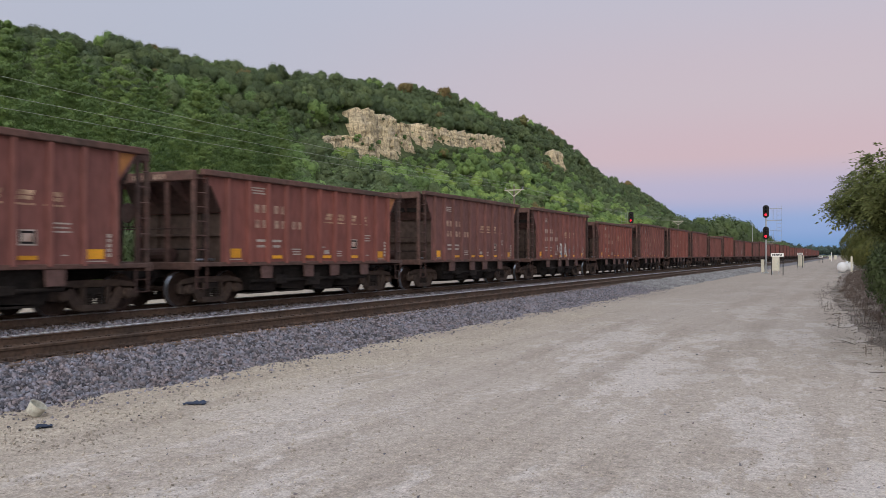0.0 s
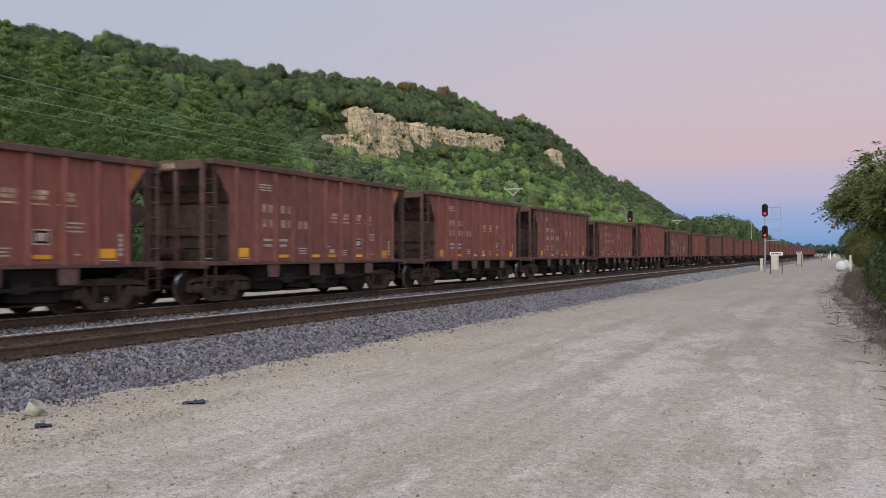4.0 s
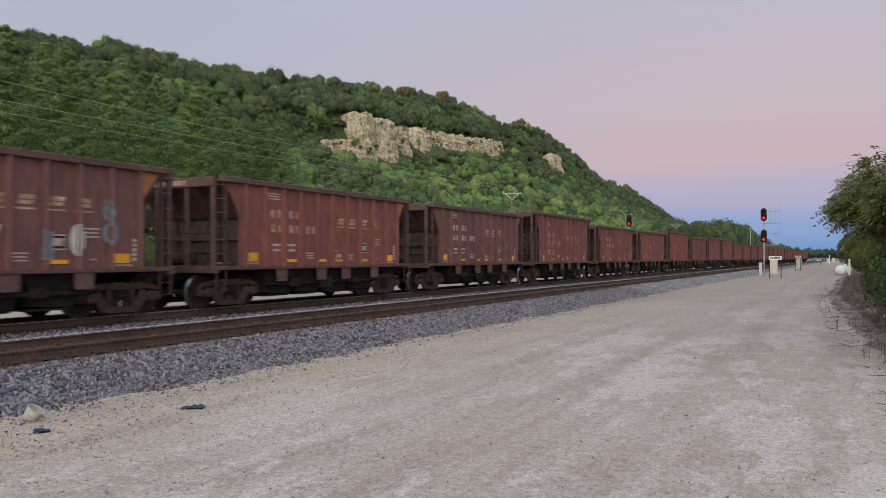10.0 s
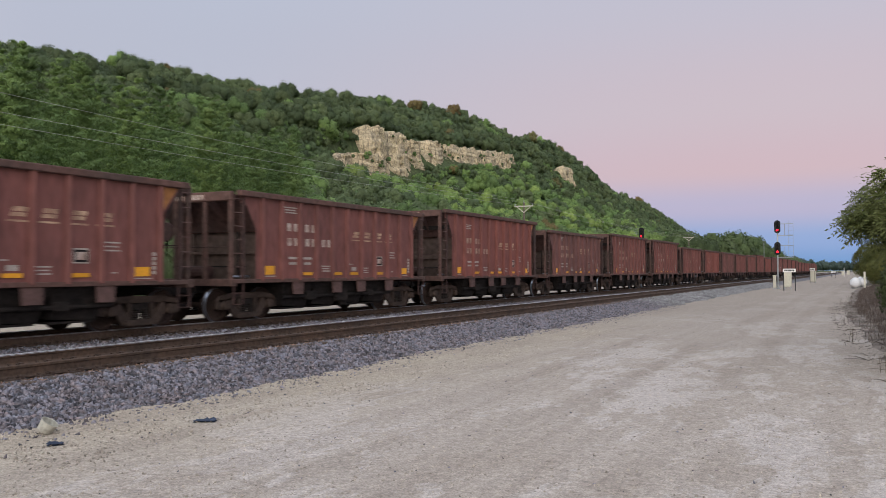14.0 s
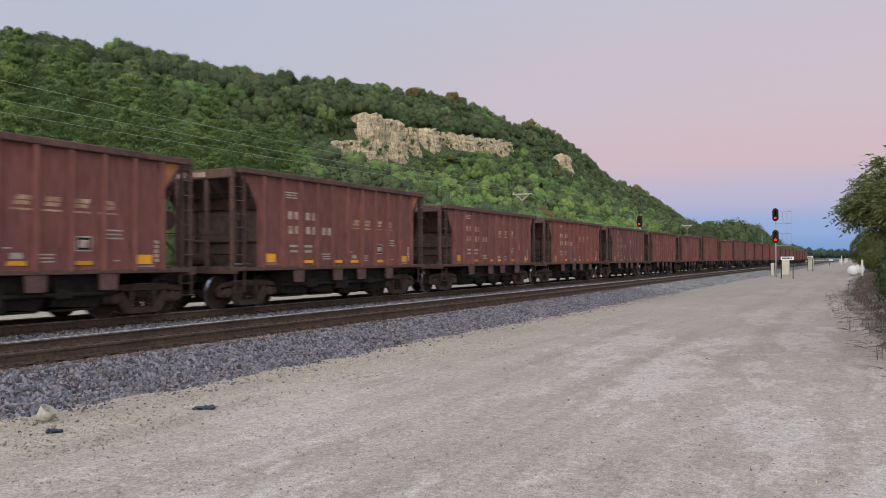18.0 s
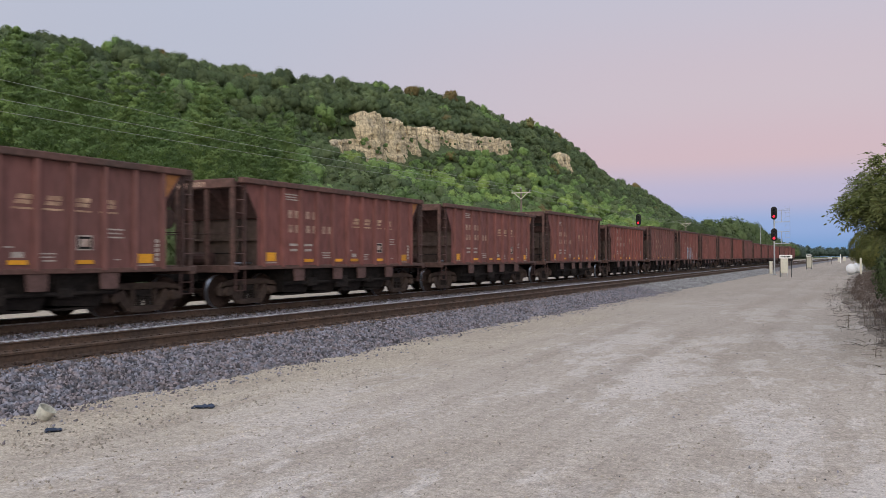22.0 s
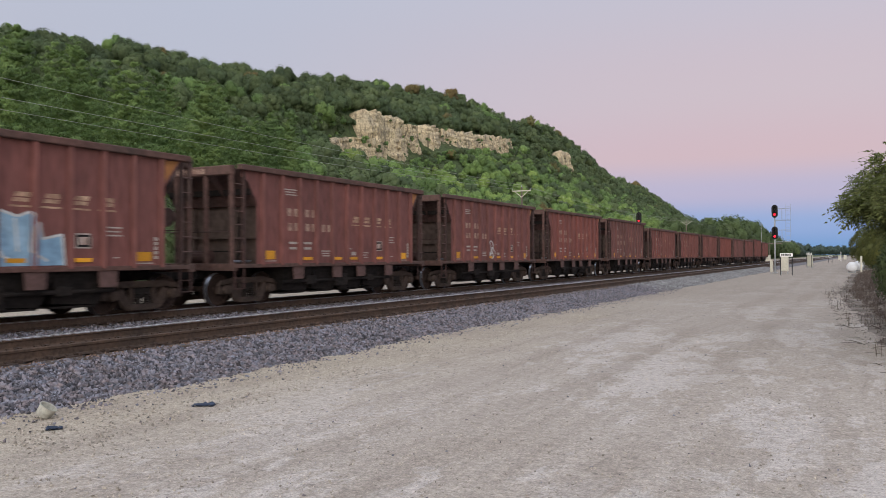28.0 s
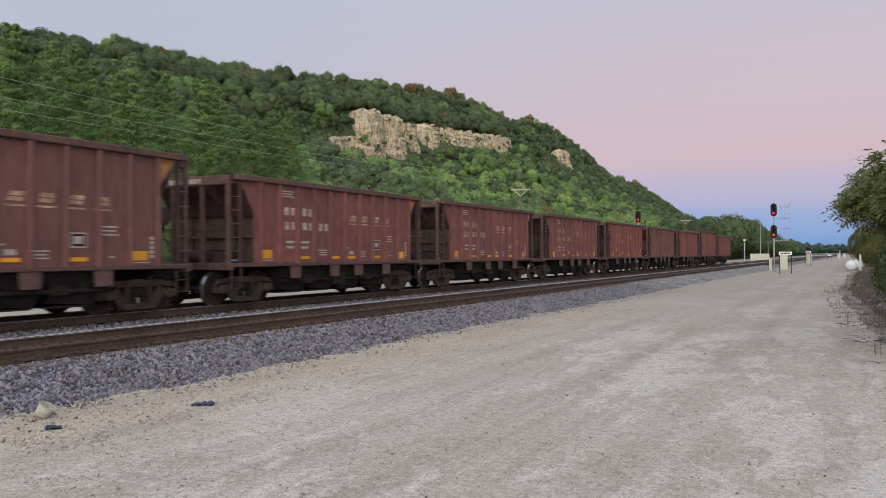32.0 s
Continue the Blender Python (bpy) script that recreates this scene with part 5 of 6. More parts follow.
# taller trees that break the skyline: along the line, radius, kind
for y, r, kind in ((172, 5.0, "leaf_dark"), (181, 3.6, "leaf_mid"), (196, 4.3, "leaf_mid"), (213, 3.9, "leaf_mid"), (219, 5.0, "leaf_mid"), (243, 4.6, "leaf_mid"), (262, 3.6, "leaf_dark"), (279, 4.8, "leaf_dark"), (284, 4.6, "leaf_dark"),
                   (317, 5.0, "leaf_dark"), (324, 5.4, "leaf_dark"), (347, 4.6, "leaf_autumn"), (357, 5.2, "leaf_dark"), (381, 4.6, "leaf_dark"), (407, 5.2, "leaf_dark"), (449, 6.2, "leaf_autumn"), (458, 5.2, "leaf_dark"),
                   (505, 6.4, "leaf_autumn"), (518, 6.0, "leaf_dark"), (632, 6.2, "leaf_dark"), (662, 6.8, "leaf_autumn"), (694, 6.6, "leaf_dark"), (735, 6.4, "leaf_autumn"), (790, 6.6, "leaf_dark"), (955, 8.0, "leaf_dark"), (1040, 8.0, "leaf_autumn")):
    w = CREST_W + rng.uniform(-6, 0)
    plant(kind, "fine" if y < 450 else "mid", (-w, y, hill(w, y) + 0.9, r, rng.uniform(0, 6.28), int(rng.integers(0, 8))))
# trees on the steep ground at the ends of the rock
for i in range(330):
    y = (rng.uniform(226, 299), rng.uniform(226, 299), rng.uniform(466, 500), rng.uniform(535, 562), rng.uniform(588, 606))[i % 5]
    w = rng.uniform(190 if y > 300 else 192.5, 208)
    r = rng.uniform(2.0, 3.6)
    plant("leaf_dark" if rng.uniform() < 0.7 else "leaf_mid", "mid", (-w, y, hill(w, y) - 0.6, r, rng.uniform(0, 6.28), int(rng.integers(0, 8))))
# scrub on the open slope below the rock
for i in range(170):
    y, w = rng.uniform(306, 475), rng.uniform(180, 190.5)
    plant("leaf_dark" if rng.uniform() < 0.4 else "leaf_mid", "mid", (-w, y, hill(w, y) - 0.5, rng.uniform(1.3, 2.3), rng.uniform(0, 6.28), int(rng.integers(0, 8))))
# bushes clinging to ledges and the foot of the rock
for i in range(70):
    y = rng.uniform(262, 470)
    lo, hi = table(FOOT, y), table(HEAD, y)
    k = rng.uniform(-0.2, 1.05) ** 1
    plant(("leaf_dark", "leaf_mid")[int(rng.integers(0, 2))], "mid", (-(CLIFF_W - 2.5 + 5 * k), y, lo - 1 + (hi - lo) * k, rng.uniform(0.5, 1.3) * (1.6 if k < 0.1 else 1), rng.uniform(0, 6.28), int(rng.integers(0, 8))))
for i in range(42):
    y, z = rng.uniform(262, 308), rng.uniform(35, 53)
    plant(("leaf_dark", "leaf_mid")[int(rng.integers(0, 2))], "mid", (-(CLIFF_W - 9.6 + 0.22 * (z - 35)), y, z, rng.uniform(0.5, 1.4), rng.uniform(0, 6.28), int(rng.integers(0, 8))))
LABEL = {"leaf_dark": "dark green woods on the bluff", "leaf_mid": "green woods on the bluff", "leaf_bright": "yellow-green woods low on the bluff", "leaf_belt": "deep green trees along the line", "leaf_olive": "olive bushes along the road", "leaf_far": "distant treeline along the valley, leaves tinted for haze", "leaf_autumn": "brownish turning trees on the bluff",
         "leaf_pine": "tall soft green pines at the foot of the bluff"}
# the stand of tall pines behind the train
yy = 26.0
while yy < 132:
    for w0 in (60, 68, 78, 89, 100, 111):
        w, y = w0 + rng.uniform(-3.5, 3.5), yy + rng.uniform(-3.2, 3.2)
        if y < 0.58 * w or y > 1.26 * w:
            continue
        h = rng.uniform(0.245, 0.322 if y < 1.08 * w else 0.295) * w + 1.9 - hill(w, y) + 1.0
        plant("leaf_pine", "tall", (-w, y, hill(w, y) - 1.0, h, rng.uniform(0, 6.28), int(rng.integers(0, 8))))
    yy += 5.6
# a belt of lower trees at the hill's foot
yy = 24.0
while yy < 330:
    for w0, w1 in ((44, 49), (50, 56), (58, 66)):
        w = rng.uniform(w0, w1)
        if yy < 0.58 * w:
            continue
        r = rng.uniform(2.2, 3.6)
        # leaves near the cars are darker, the dim light there put into colour
        kind = ("leaf_mid", "leaf_bright", "leaf_bright", "leaf_bright", "leaf_mid")[int(rng.integers(0, 5))] if yy > 105 else ("leaf_dark", "leaf_belt")[int(rng.integers(0, 2))]
        plant(kind, "fat" if yy < 150 else "mid", (-w, yy + rng.uniform(-2, 2), hill(w, yy) - 0.8, r, rng.uniform(0, 6.28), int(rng.integers(0, 8))))
    yy += 4.0 if yy < 150 else 6.0
# trees beyond the end of the bluff and along the line
BELT = [(200, 8), (219, 8.5), (228, 13), (245, 14.7), (294, 15.8), (347, 15.8), (377, 14.6), (395, 12.5), (420, 12.9), (629, 12.5), (680, 9), (727, 6.8), (900, 5.5)]
y = 200.0
while y < 900:
    for w0 in (38, 46):
        w = w0 + rng.uniform(-3, 3) + 0.012 * max(0, y - 400)
        r = table(BELT, y) / 1.95 * rng.uniform(0.82, 1.02)
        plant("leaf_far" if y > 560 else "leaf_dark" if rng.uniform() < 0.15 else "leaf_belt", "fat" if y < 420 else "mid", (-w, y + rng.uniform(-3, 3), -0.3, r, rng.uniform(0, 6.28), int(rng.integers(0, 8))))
    y += 6.5
for i in range(150):
    y = 1100 + rng.uniform(0, 500)
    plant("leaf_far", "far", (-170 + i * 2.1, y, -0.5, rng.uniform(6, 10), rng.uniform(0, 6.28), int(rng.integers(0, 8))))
# bushes along the road's far side
for i in range(60):
    y = 112 + (i / 60) ** 1.6 * 380
    plant("leaf_belt", "fat" if y < 140 else "mid", (rng.uniform(2.0, 7.0), y, -0.3, rng.uniform(2.2, 3.3), rng.uniform(0, 6.28), int(rng.integers(0, 8))))
for (kind, size), spots in bins.items():
    grove("woods", spots, {"fine": FINE_T, "far": FAR_T, "mid": MID_T, "fat": FAT_T, "tall": TALL_T}[size], kind, LABEL[kind])

# ---- signals, signs and cabinets beside the line ----
def signal_mast(name, at, heads, height, label, reach, foot):
    s = thing(name, label, "railway signal", "railway signals", at=at)
    part("mast", Build().rod((0, 0, 0), (0, 0, height - 0.4), 0.07, sides=12), "steel", s)
    part("base", Build().box(-0.22, 0.22, -0.22, 0.22, 0, 0.12, 0.02).rod((0, 0, 0.1), (0, 0, 0.5), 0.11, sides=12), "steel", s)
    for z in heads:
        h = part("signal_head", Build().prism([(0.30 * math.cos(a) , z + (0.36 if math.sin(a) > 0 else -0.36) + 0.30 * math.sin(a)) for a in [k * math.pi / 10 for k in range(20)]], 1, -0.16, -0.12), "black", s, "black oval backing plate")
        part("housing", Build().box(-0.16, 0.16, -0.12, 0.12, z - 0.52, z + 0.52, 0.03), "black", h)
        for k in (0.34, 0.0, -0.34):
            part("visor", Build().lathe([(-0.40, 0.125), (-0.16, 0.135), (-0.16, 0.125), (-0.40, 0.115)], 1, (0, 0, z + k), 16, False), "black", h)
        part("lamp", Build().lathe([(-0.30, 0.02), (-0.29, 0.09), (-0.17, 0.115)], 1, (0, 0, z - 0.34), 16), "red_lamp", h, "glowing red lamp")
    x0, x1 = reach
    lad = Build()
    for x in (x0, x1):
        lad.rod((x, 0.25, foot), (x, 0.25, height), 0.010, sides=6)
    part("ladder_rails", lad, "steel", s)
    z = foot + 0.2
    while z < height:
        part("ladder_rung", Build().rod((x0, 0.25, z), (x1, 0.25, z), 0.009, sides=6), "steel", s)
        z += 0.42
    for z in heads:
        part("bracket", Build().rod((0, 0, z + 0.3), (x1, 0.25, z + 0.3), 0.03, sides=6).rod((0, 0, z - 0.9), (x1, 0.25, z - 0.9), 0.035, sides=6)
             .rod(((x0 + 0.1) * 0.6, 0.12, z + 0.3), ((x0 + 0.1) * 0.6, 0.12, z - 0.9), 0.025, sides=6), "steel", s)
    return s


signal_mast("signal_mast", pose(-7.5, 86.7, 0), (6.3, 4.1), 7.0, "tall signal mast with two black heads showing red", (1.0, 1.45), 3.2)
signal_mast("signal_mast", pose(-22.0, 89.8, 0.03), (6.07,), 6.75, "signal mast behind the train with one head showing red", (-1.2, -0.5), 4.2)


def cabinet(at, w, d, h, label, legs=0.0):
    c = thing("relay_cabinet", label, "cabinet", "trackside cabinets", at=at)
    part("body", Build().box(-w / 2, w / 2, -d / 2, d / 2, legs, h, 0.02), "cabinet", c)
    part("roof", Build().box(-w / 2 - 0.05, w / 2 + 0.05, -d / 2 - 0.05, d / 2 + 0.05, h - 0.01, h + 0.06, 0.02), "cabinet", c)
    door = part("door", Build().box(-w * 0.42, w * 0.42, -d / 2 - 0.025, -d / 2 - 0.002, legs + 0.08, h - 0.08, 0.008), "cabinet", c)
    part("handle", Build().rod((w * 0.3, -d / 2 - 0.06, h * 0.5), (w * 0.3, -d / 2 - 0.06, h * 0.62), 0.015, sides=6).box(w * 0.28, w * 0.32, -d / 2 - 0.06, -d / 2 - 0.02, h * 0.55, h * 0.57), "steel", door)
    if legs:
        for x in (-w * 0.4, w * 0.4):
            for y in (-d * 0.4, d * 0.4):
                part("leg", Build().box(x - 0.03, x + 0.03, y - 0.03, y + 0.03, 0, legs), "steel", c)
    return c


cabinet(pose(-6.55, 86.0, 0), 0.72, 0.6, 1.75, "cream metal relay cabinet on legs", 0.25)
cabinet(pose(-7.78, 86.2, 0), 0.28, 0.28, 1.35, "narrow grey cabinet beside the signal", 0.15)
cabinet(pose(-6.3, 128, 0), 0.75, 0.7, 1.75, "cream cabinet further along the line", 0.2)
cabinet(pose(-5.6, 300, 0), 0.9, 0.9, 1.5, "cream cabinet far along the line", 0.1)
cabinet(pose(-4.4, 330, 0), 1.0, 1.0, 1.7, "pale cabinet far along the line", 0.1)
thing("marker_post", "tall white post far along the line", "post", at=pose(-4.4, 250, 0), bm=Build().box(-0.08, 0.08, -0.08, 0.08, 0, 2.6, 0.02), material="sign")


def sign_board(at, w, h, z, label):
    s = thing("sign_board", label, "sign", "trackside signs", at=at)
    for x in (-w * 0.44, w * 0.44):
        part("post", Build().box(x - 0.035, x + 0.035, -0.03, 0.03, 0, z + h), "ink", s)
    b = part("board", Build().box(-w / 2, w / 2, -0.06, -0.035, z, z + h, 0.008), "sign", s)
    k = -w * 0.40
    for i, n in enumerate((0.09, 0.04, 0.10, 0.0, 0.11, 0.08, 0.11, 0.08, 0.10)):
        if n:
            part("letter_bar", Build().box(k, k + n * w * 0.82, -0.0645, -0.0605, z + h * 0.28, z + h * 0.74), "ink", b)
        k += (n + 0.025) * w * 0.82
    return s


sign_board(pose(-5.85, 78.8, 0), 1.10, 0.32, 1.72, "white name board with black lettering on two posts")
sign_board(pose(-6.35, 127, 0), 0.72, 0.32, 1.85, "small white name board by a cabinet")
sign_board(pose(-5.9, 208, 0), 0.85, 0.4, 1.25, "white board far along the line")


# pole line behind the train
def power_pole(y, h):
    p = thing("power_pole", "grey wooden power pole with a braced crossarm", "power pole", "power poles", at=pose(-38, y, 0))
    part("pole", Build().rod((0, 0, 0), (0, 0, h), 0.16, 0.11, 12), "wood", p)
    arm = part("crossarm", Build().box(-1.3, 1.3, -0.17, -0.06, h - 0.55, h - 0.42, 0.01), "cabinet", p)
    for x in (-1.2, 0.0, 1.2):
        part("insulator", Build().lathe([(0, 0.03), (0.08, 0.06), (0.16, 0.04), (0.22, 0.05), (0.26, 0.02)], 2, (x, -0.11, h - 0.42 if x else h), 10), "steel", arm)
    for x in (-0.75, 0.75):
        part("brace", Build().rod((x * 1.25, -0.12, h - 0.52), (0, -0.12, h - 1.30), 0.055, sides=6), "cabinet", p)
    return p


POLES = [-16, 94, 203, 312]
for y in POLES[1:]:
    power_pole(y, 10.6)
power_pole(POLES[0], 12.0)
for k, (x, z, z_first) in enumerate(((-39.2, 10.4, 10.0), (-38, 10.85, 11.9), (-36.8, 10.4, 10.2))):
    for a, c in zip(POLES, POLES[1:]):
        b, n = Build(), 17
        for i in range(n):
            q = i / (n - 1)
            za = z_first if a == POLES[0] else z
            p = (x, a + (c - a) * q, za + (z - za) * q - (0.7 if a < 0 else 0.9) * 4 * q * (1 - q))
            b.v += [(p[0] + 0.0125 * math.cos(k5), p[1], p[2] + 0.0125 * math.sin(k5)) for k5 in (0.3, 1.56, 2.81, 4.07, 5.33)]
            if i:
                b.f += [(5 * i - 5 + k5, 5 * i - 5 + (k5 + 1) % 5, 5 * i + (k5 + 1) % 5, 5 * i + k5) for k5 in range(5)]
        thing("power_wire", "thin sagging power wire between poles", "wire", "power wires", bm=b, material="wire")


# white gas tanks beside the road
def tank(x, y, r, long_):
    t = thing("gas_tank", "white gas tank with domed ends on steel saddles", "tank", "gas tanks", at=pose(x, y, 0.0))
    prof = [(-r * 0.55 * math.cos(a), r * math.sin(a)) for a in [0.06 + k * (math.pi / 2 - 0.06) / 6 for k in range(7)]]
    prof = prof + [(long_ - p, q) for p, q in reversed(prof)]
    part("shell", Build().lathe(prof, 1, (0, 0, 0.14 + r), 24), "tank", t, smooth=True)
    for k in (0.3, long_ - 0.3):
        part("saddle", Build().box(-r * 0.7, r * 0.7, k - 0.08, k + 0.08, 0, 0.32, 0.01), "steel", t)


tank(-0.60, 90.3, 0.50, 3.2)
tank(-0.02, 99.0, 0.52, 3.2)
tank(0.20, 107.0, 0.52, 3.2)
thing("marker_post", "grey concrete marker post in the weeds", "post", at=pose(0.24, 87.5, 0), bm=Build().box(-0.09, 0.09, -0.09, 0.09, 0, 1.75, 0.03), material="cabinet")

# litter by the ballast
pot = thing("plastic_pot", "dirty cream plastic pot lying tipped in the gravel", "pot", at=pose(-8.46, 6.05, 0.065, 32, 8, 110))
part("shell", Build().lathe([(-0.06, 0.082), (-0.06, 0.088), (0.05, 0.100), (0.062, 0.106), (0.062, 0.096), (0.045, 0.092), (-0.05, 0.078)], 2, (0, 0, 0.03), 20), "plastic", pot)


def rag(x, y, w, d, seed):
    v = Build()
    n = 7
    pts = [(w * (i / n - 0.5) + 0.02 * rough(i, j, 1.7, seed), d * (j / n - 0.5) + 0.02 * rough(i, j, 1.3, seed + 5),
            0.012 + 0.05 * abs(rough(i, j, 0.6, seed + 9)) * (1 if 0 < i < n and 0 < j < n else 0.3)) for j in range(n + 1) for i in range(n + 1)]
    low = [(p[0], p[1], 0.0) for p in pts]
    f = [(j * (n + 1) + i, j * (n + 1) + i + 1, (j + 1) * (n + 1) + i + 1, (j + 1) * (n + 1) + i) for j in range(n) for i in range(n)]
    k = (n + 1) ** 2
    v.poly(pts + low, f + [tuple(k + q for q in reversed(g)) for g in f])
    thing("rag", "crumpled dark blue rag lying on the gravel", "rag", "litter", at=pose(x, y, road_height(x, y) + 0.005, 0, 0, 30 * seed), bm=v, material="cloth")


rag(-7.34, 7.46, 0.27, 0.15, 1)
rag(-7.78, 5.68, 0.17, 0.10, 2)


# ---- the tree and the weeds at the road's edge ----
def leafy_tree(x, y):
    t = thing("roadside_tree", "leafy broad-leaved tree leaning over the road's edge", "tree", at=pose(x, y, -0.36))
    g = np.random.default_rng(21)
    wood = Build()
    wood.rod((0, 0, -0.2), (0.05, 0.05, 2.6), 0.17, 0.10, 10)
    tips = []

    def limb(a, d, length, r, depth):
        c = a + d * length
        if c.z < 2.3 + 0.36 * math.hypot(c.x, c.y):
            return
        wood.rod(a, c, r, r * 0.62, 6)
        if depth == 0:
            tips.append((a, c))
            return
        for i in range(3 if depth > 1 else 4):
            e = (d + Vector(g.normal(size=3)) * 0.55 + Vector((0, 0, 0.1))).normalized()
            limb(a + d * length * g.uniform(0.55, 1.0), e, length * g.uniform(0.62, 0.85), r * 0.55, depth - 1)
    for i in range(9):
        a = i * 0.72 + 0.3
        limb(Vector((0.04, 0.04, 1.9 + 0.1 * i)), Vector((math.cos(a), math.sin(a), 0.75 + 0.05 * i)).normalized(), 0.95, 0.05, 2)
    part("trunk", wood, "bark", t)
    # feathery compound leaves, each a drooping stalk with pairs of pointed leaflets
    heads = [(np.array(c), 0.30) for a, c in tips if 2.45 + 0.30 * math.hypot(c[0], c[1]) < c[2] < 4.2]
    for i in range(150):
        d = g.normal(size=3)
        d /= np.linalg.norm(d)
        q = np.array([0, 0, 3.30]) + d * np.array([1.85, 1.85, 0.95]) * g.uniform(0.45, 1.0)
        q[2] = max(q[2], 2.55 + 0.32 * math.hypot(q[0], q[1]) + g.uniform(0, 0.3))
        heads.append((q, g.uniform(0.26, 0.46)))
    quads, turns = [], []
    for c, r in heads:
        n = int(135 * r)
        d = g.normal(size=(n, 3))
        d[:, :2] += (c[:2] / max(0.4, np.linalg.norm(c[:2]))) * 0.6
        d /= np.linalg.norm(d, axis=1, keepdims=True)
        a = c + d * r * g.uniform(0.1, 0.8, (n, 1))
        out = d * np.array([1, 1, 0.45]) + np.array([0, 0, -0.1]) + g.normal(size=(n, 3)) * 0.2
        out /= np.linalg.norm(out, axis=1, keepdims=True)
        across = np.cross(out, np.array([0, 0, 1.0]) + g.normal(size=(n, 3)) * 0.35)
        across /= np.linalg.norm(across, axis=1, keepdims=True)
        long_ = g.uniform(0.20, 0.34, (n, 1))
        for j in range(11):
            q = (j // 2 + 1) / 6
            sag = np.array([0, 0, -1.0]) * (long_ * 0.45 * q * q)
            foot = a + out * long_ * q + sag
            way = (out if j == 10 else across * (1 if j % 2 else -1) + out * 0.55) + np.array([0, 0, -0.25]) + g.normal(size=(n, 3)) * 0.15
            way /= np.linalg.norm(way, axis=1, keepdims=True)
            wide = np.cross(way, np.cross(out, across)) + g.normal(size=(n, 3)) * 0.25
            wide /= np.linalg.norm(wide, axis=1, keepdims=True)
            s = g.uniform(0.065, 0.098, (n, 1))
            quads.append(np.stack([foot, foot + way * s * 0.45 + wide * s * 0.21, foot + way * s, foot + way * s * 0.45 - wide * s * 0.21], 1))
            body = (a - np.array([0, 0, 3.1])) * np.array([0.5, 0.5, 0.9])
            turn = body / np.linalg.norm(body, axis=1, keepdims=True) + d * 0.5 + np.array([0, 0, 0.35]) + g.normal(size=(n, 3)) * 0.35
            turns.append(np.repeat((turn / np.linalg.norm(turn, axis=1, keepdims=True))[:, None], 4, 1))
    v, turn = np.concatenate(quads), np.concatenate(turns)
    away = (np.cross(v[:, 1] - v[:, 0], v[:, 2] - v[:, 0]) * turn[:, 0]).sum(1) < 0
    v[away] = v[away][:, ::-1]
    v = v.reshape(-1, 3)
    part("crown", quick_mesh("crown", v, np.arange(len(v)).reshape(-1, 4), "leaf_crown", normals=turn.reshape(-1, 3)), "leaf_crown", t)
    return t


leafy_tree(1.8, 17.0)


def tufts(name, count, place, along, tall, material, label, seed, lean=0.35, wide=0.006, blades=7):
    g = np.random.default_rng(seed)
    y0, y1 = along
    n = count * blades
    ty = y0 + (y1 - y0) * g.uniform(0, 1, count) ** 1.6
    bx = np.repeat(place(g, ty, count), blades) + g.normal(size=n) * 0.06
    by = np.repeat(ty, blades) + g.normal(size=n) * 0.06
    bz = np.array([road_height(a, c) for a, c in zip(bx, by)]) - 0.01
    h = g.uniform(tall[0], tall[1], n)
    a = g.uniform(0, 6.28, n)
    le = h * lean * g.uniform(0, 1, n)
    base = np.stack([bx, by, bz], -1)
    side = np.stack([np.cos(a + 1.57), np.sin(a + 1.57), 0 * a], -1) * wide
    mid = base + np.stack([np.cos(a) * le * 0.35, np.sin(a) * le * 0.35, h * 0.6], -1)
    top = base + np.stack([np.cos(a) * le, np.sin(a) * le, h], -1)
    v = np.stack([base - side, base + side, mid + side * 0.8, mid - side * 0.8, mid - side * 0.8, mid + side * 0.8, top + side * 0.15, top - side * 0.15], 1)
    f = np.arange(n * 8).reshape(-1, 4)
    return tagged(new(name, quick_mesh(name, v.reshape(-1, 3), f, material)), label, "weeds", kind="stuff")


def bush(x, y, r, material, label, seed, tall=0.95):
    g = np.random.default_rng(seed)
    b = thing("roadside_bush", label, "bush", "roadside bushes", at=pose(x, y, 0.05))
    stems = Build()
    for i in range(9):
        a = i * 0.7
        stems.rod((0.08 * math.cos(a), 0.08 * math.sin(a), 0), (0.7 * r * math.cos(a), 0.7 * r * math.sin(a), r * g.uniform(0.7, 1.3)), 0.02, 0.008, 5)
    part("stems", stems, "bark", b)
    v, turn = crown(g, 26, int(5200 * r * r), 0.036 / r, tall, 1.0, 0.6, False)
    v = v.reshape(-1, 3) * r
    part("foliage", quick_mesh("foliage", v, np.arange(len(v)).reshape(-1, 3), material, normals=turn.reshape(-1, 3)), material, b)


for k, (x, y, r, tall, m, lab) in enumerate(((1.62, 18.6, 1.30, 1.35, "leaf_deep", "dense dark green bush under the tree"), (1.58, 21.4, 1.30, 1.25, "leaf_deep", "dense dark green bush on the verge"), (1.72, 25.0, 1.35, 1.2, "leaf_deep", "dark green bush on the verge"),
                                             (2.0, 30, 1.5, 1.1, "leaf_deep", "dark green bush on the verge"), (2.55, 37, 1.7, 1.05, "leaf_deep", "tall dark green bush on the verge"), (2.9, 46, 1.9, 1.0, "leaf_deep", "tall dark bush on the verge"), (3.1, 58, 2.2, 1.0, "leaf_olive", "olive green bush beside the road"),
                                             (3.0, 72, 2.4, 1.0, "leaf_olive", "olive green bush beside the road"), (2.0, 92, 2.5, 1.0, "leaf_olive", "olive green bush beyond the tanks"), (1.5, 106, 2.9, 1.0, "leaf_olive", "broad yellowish bush beyond the tanks"))):
    bush(x, y, r, m, lab, 50 + k, tall)


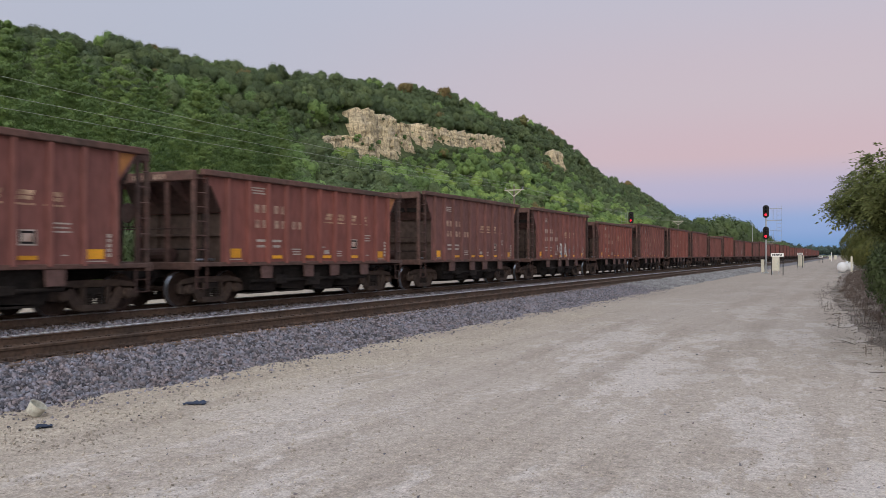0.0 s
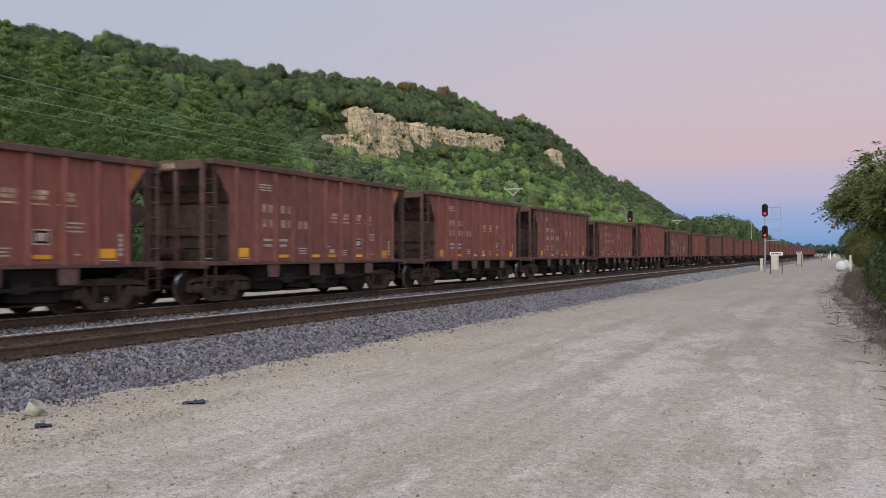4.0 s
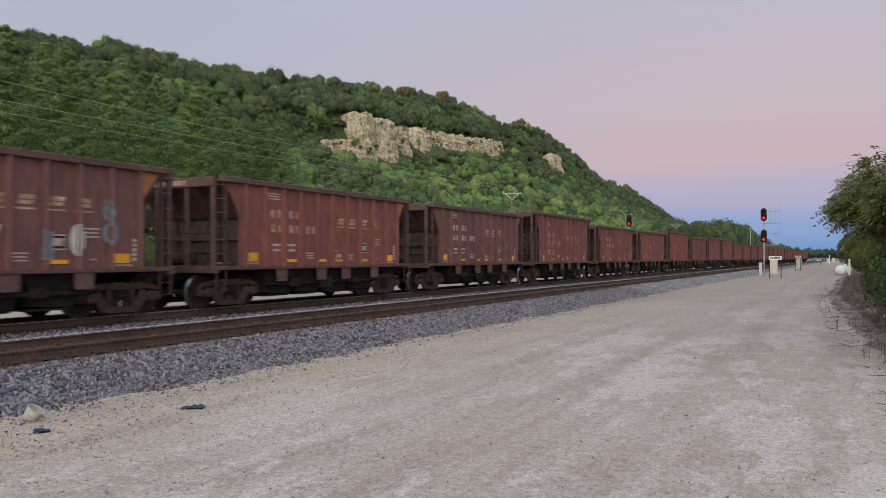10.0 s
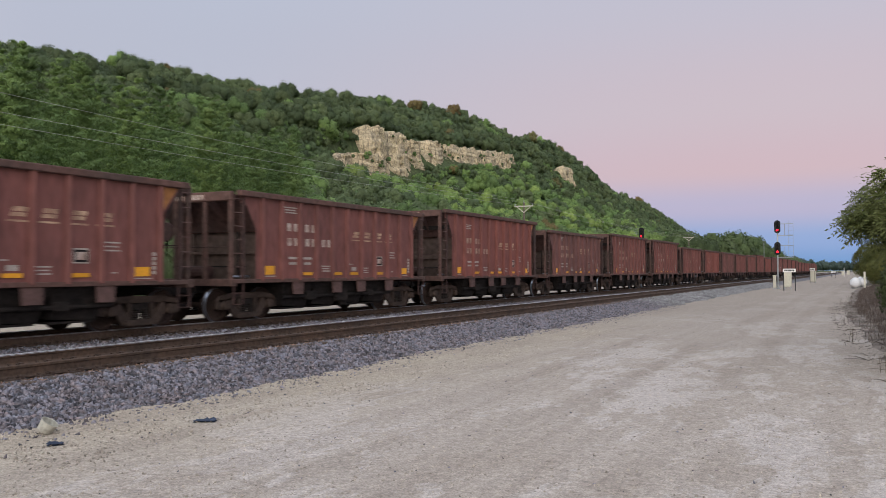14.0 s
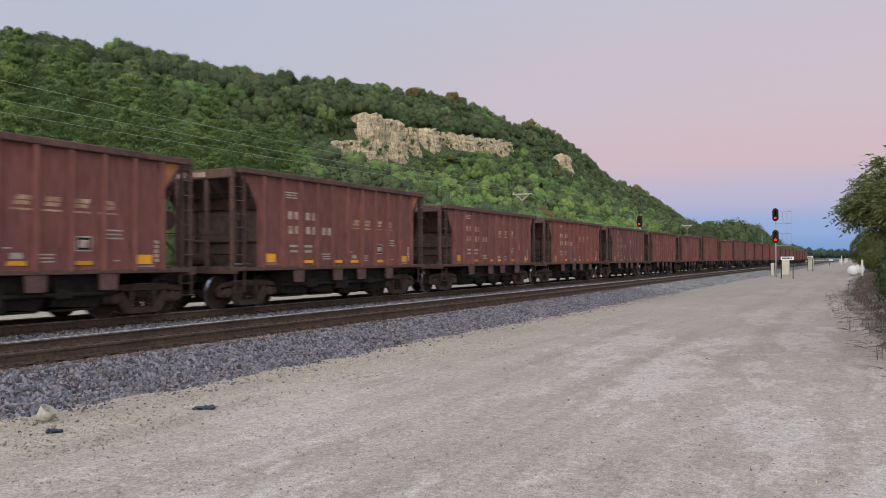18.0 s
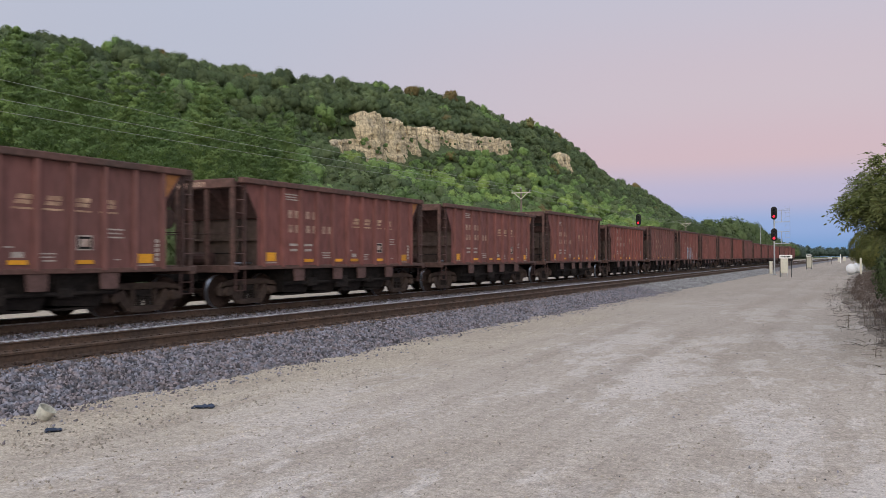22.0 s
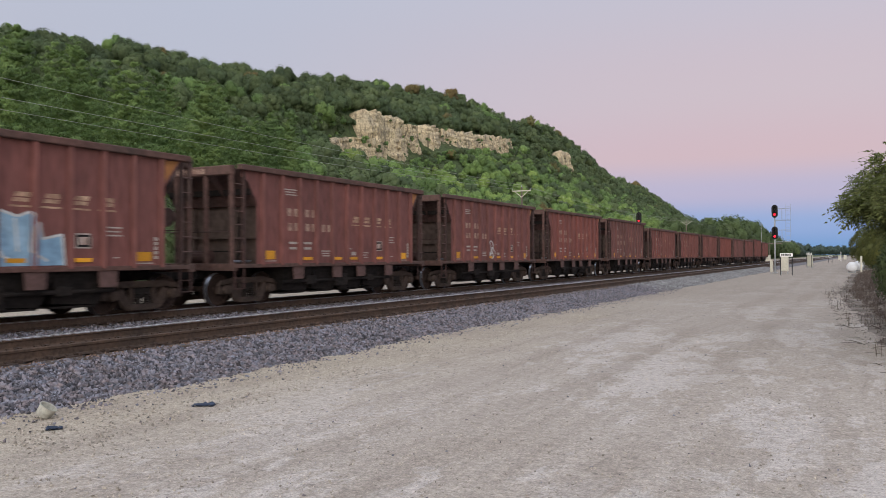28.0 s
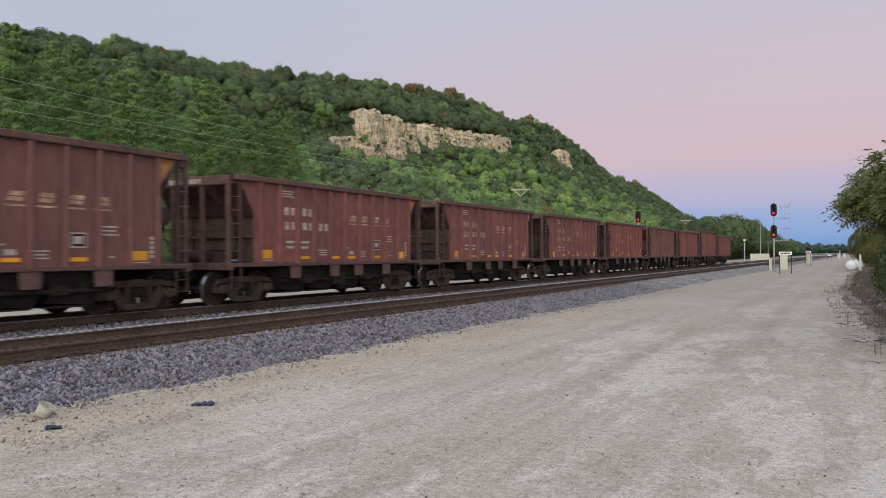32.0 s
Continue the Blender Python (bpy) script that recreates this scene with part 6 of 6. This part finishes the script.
def beside(x0, x1):
    return lambda g, y, n: np.array([road_edge(q) for q in y]) + g.uniform(x0, x1, n)


def litter_twigs(count, seed):
    """Broken stalks and thin branches lying about on the verge."""
    g = np.random.default_rng(seed)
    b = Build()
    for i in range(count):
        y = 11 + 40 * g.uniform() ** 1.5
        x = road_edge(y) + g.uniform(-0.15, 1.5)
        a, n = g.uniform(0, 6.283), g.uniform(0.10, 0.42)
        r = g.uniform(0.004, 0.009)
        z0, z1 = road_height(x, y) + 0.03, road_height(x + n * math.cos(a), y + n * math.sin(a)) + 0.03 + g.uniform(0, 0.07)
        mid = (x + n * 0.5 * math.cos(a + 0.2), y + n * 0.5 * math.sin(a + 0.2), (z0 + z1) / 2 + 0.02)
        b.rod((x, y, z0), mid, r, r * 0.8, 4).rod(mid, (x + n * math.cos(a), y + n * math.sin(a), z1), r * 0.8, r * 0.4, 4)
    thing("fallen_twigs", "dark broken stalks and twigs lying on the verge", "twigs", bm=b, material="dry", kind="stuff")


litter_twigs(320, 41)
tufts("lying_stalks", 900, beside(-0.15, 1.9), (11, 62), (0.012, 0.04), "dry", "matted dead stalks lying at the road's edge", 31, 6.0, 0.004, 4)
tufts("dry_grass", 3000, beside(1.0, 2.9), (17, 95), (0.07, 0.27), "hay", "tangled dry grass on the bank", 32, 1.1, 0.0035, 9)
tufts("dry_grass", 700, beside(0.5, 2.2), (14, 75), (0.05, 0.2), "hay", "low dead brown grass on the verge", 35, 1.0, 0.004, 6)
tufts("dead_weeds", 70, beside(0.0, 1.4), (13, 60), (0.10, 0.38), "dry", "sparse upright dead stalks at the road's edge", 33, 0.14, 0.005, 3)
stones("verge_stones", 1500, (-1.6, 3.2, 10, 52), (0.008, 0.024), lambda x, y: road_height(x, y) + 0.01 if 0.05 + 0.3 * rough(x, y, 1.1, 3) < x - road_edge(y) < 2.2 + 0.5 * rough(x, y, 0.8, 9) else -9, "clod", "dark clods and stones on the verge", 0.6, seed=19, power=1.3)

# far side of the line: what shows once the train has gone by
cabinet(pose(-22.0, 216, 0), 4.4, 2.4, 1.75, "low cream equipment hut beyond the tracks", 0.1)
cabinet(pose(-22.5, 205, 0), 0.8, 0.8, 1.3, "small cream cabinet beyond the tracks", 0.1)
lp = thing("lamp_post", "grey lamp post beyond the tracks", "lamp post", at=pose(-22, 185, 0))
part("post", Build().rod((0, 0, 0), (0, 0, 4.6), 0.11, 0.09, 10), "steel", lp)
part("lamp_head", Build().box(-0.3, 0.3, -0.2, 0.2, 4.6, 5.0, 0.04), "cabinet", lp)
thing("antenna_mast", "thin grey radio mast beyond the tracks", "mast", at=pose(-22.5, 222, 0), bm=Build().rod((0, 0, 0), (0, 0, 10.2), 0.09, 0.05, 8), material="steel")
gt = thing("crossarm_pole", "pole with a long crossarm beyond the tracks", "pole", at=pose(-20.6, 222, 0))
part("pole", Build().rod((0, 0, 0), (0, 0, 5.2), 0.12, 0.1, 8), "wood", gt)
part("crossarm", Build().box(-3.2, 3.2, -0.08, 0.08, 4.75, 4.95), "wood", gt)


# ---- what moves ----
def motions():
    """The train rolls towards the road crossing behind the eye; its wheels turn while it is near."""
    times = (0.0, 8.0, 16.0, 24.0, 32.0)
    for n, car in CARS:
        walk(car, [(t, pose(FAR, start_y(n) - PITCH * run(t), RAIL)) for t in times])
        near = [k / FPS for k in range(0, 32 * FPS + 1) if -4 < start_y(n) - PITCH * run(k / FPS) < 42]
        if len(near) < 2:
            continue
        ticks = sorted({0.0, 32.0, *near})
        for truck_ in (o for o in car.children if o.name.startswith("truck")):
            for ws in (o for o in truck_.children if o.name.startswith("wheelset")):
                y = ws.location.y
                rows, first = [], near[0]
                for t in ticks:
                    s = min(max(t, first), near[-1])
                    turn = math.degrees(PITCH * (run(s) - run(first)) / 0.4575)
                    rows.append((t, pose(0, y, 0.4575, turn % 360)))
                walk(ws, rows)


motions()
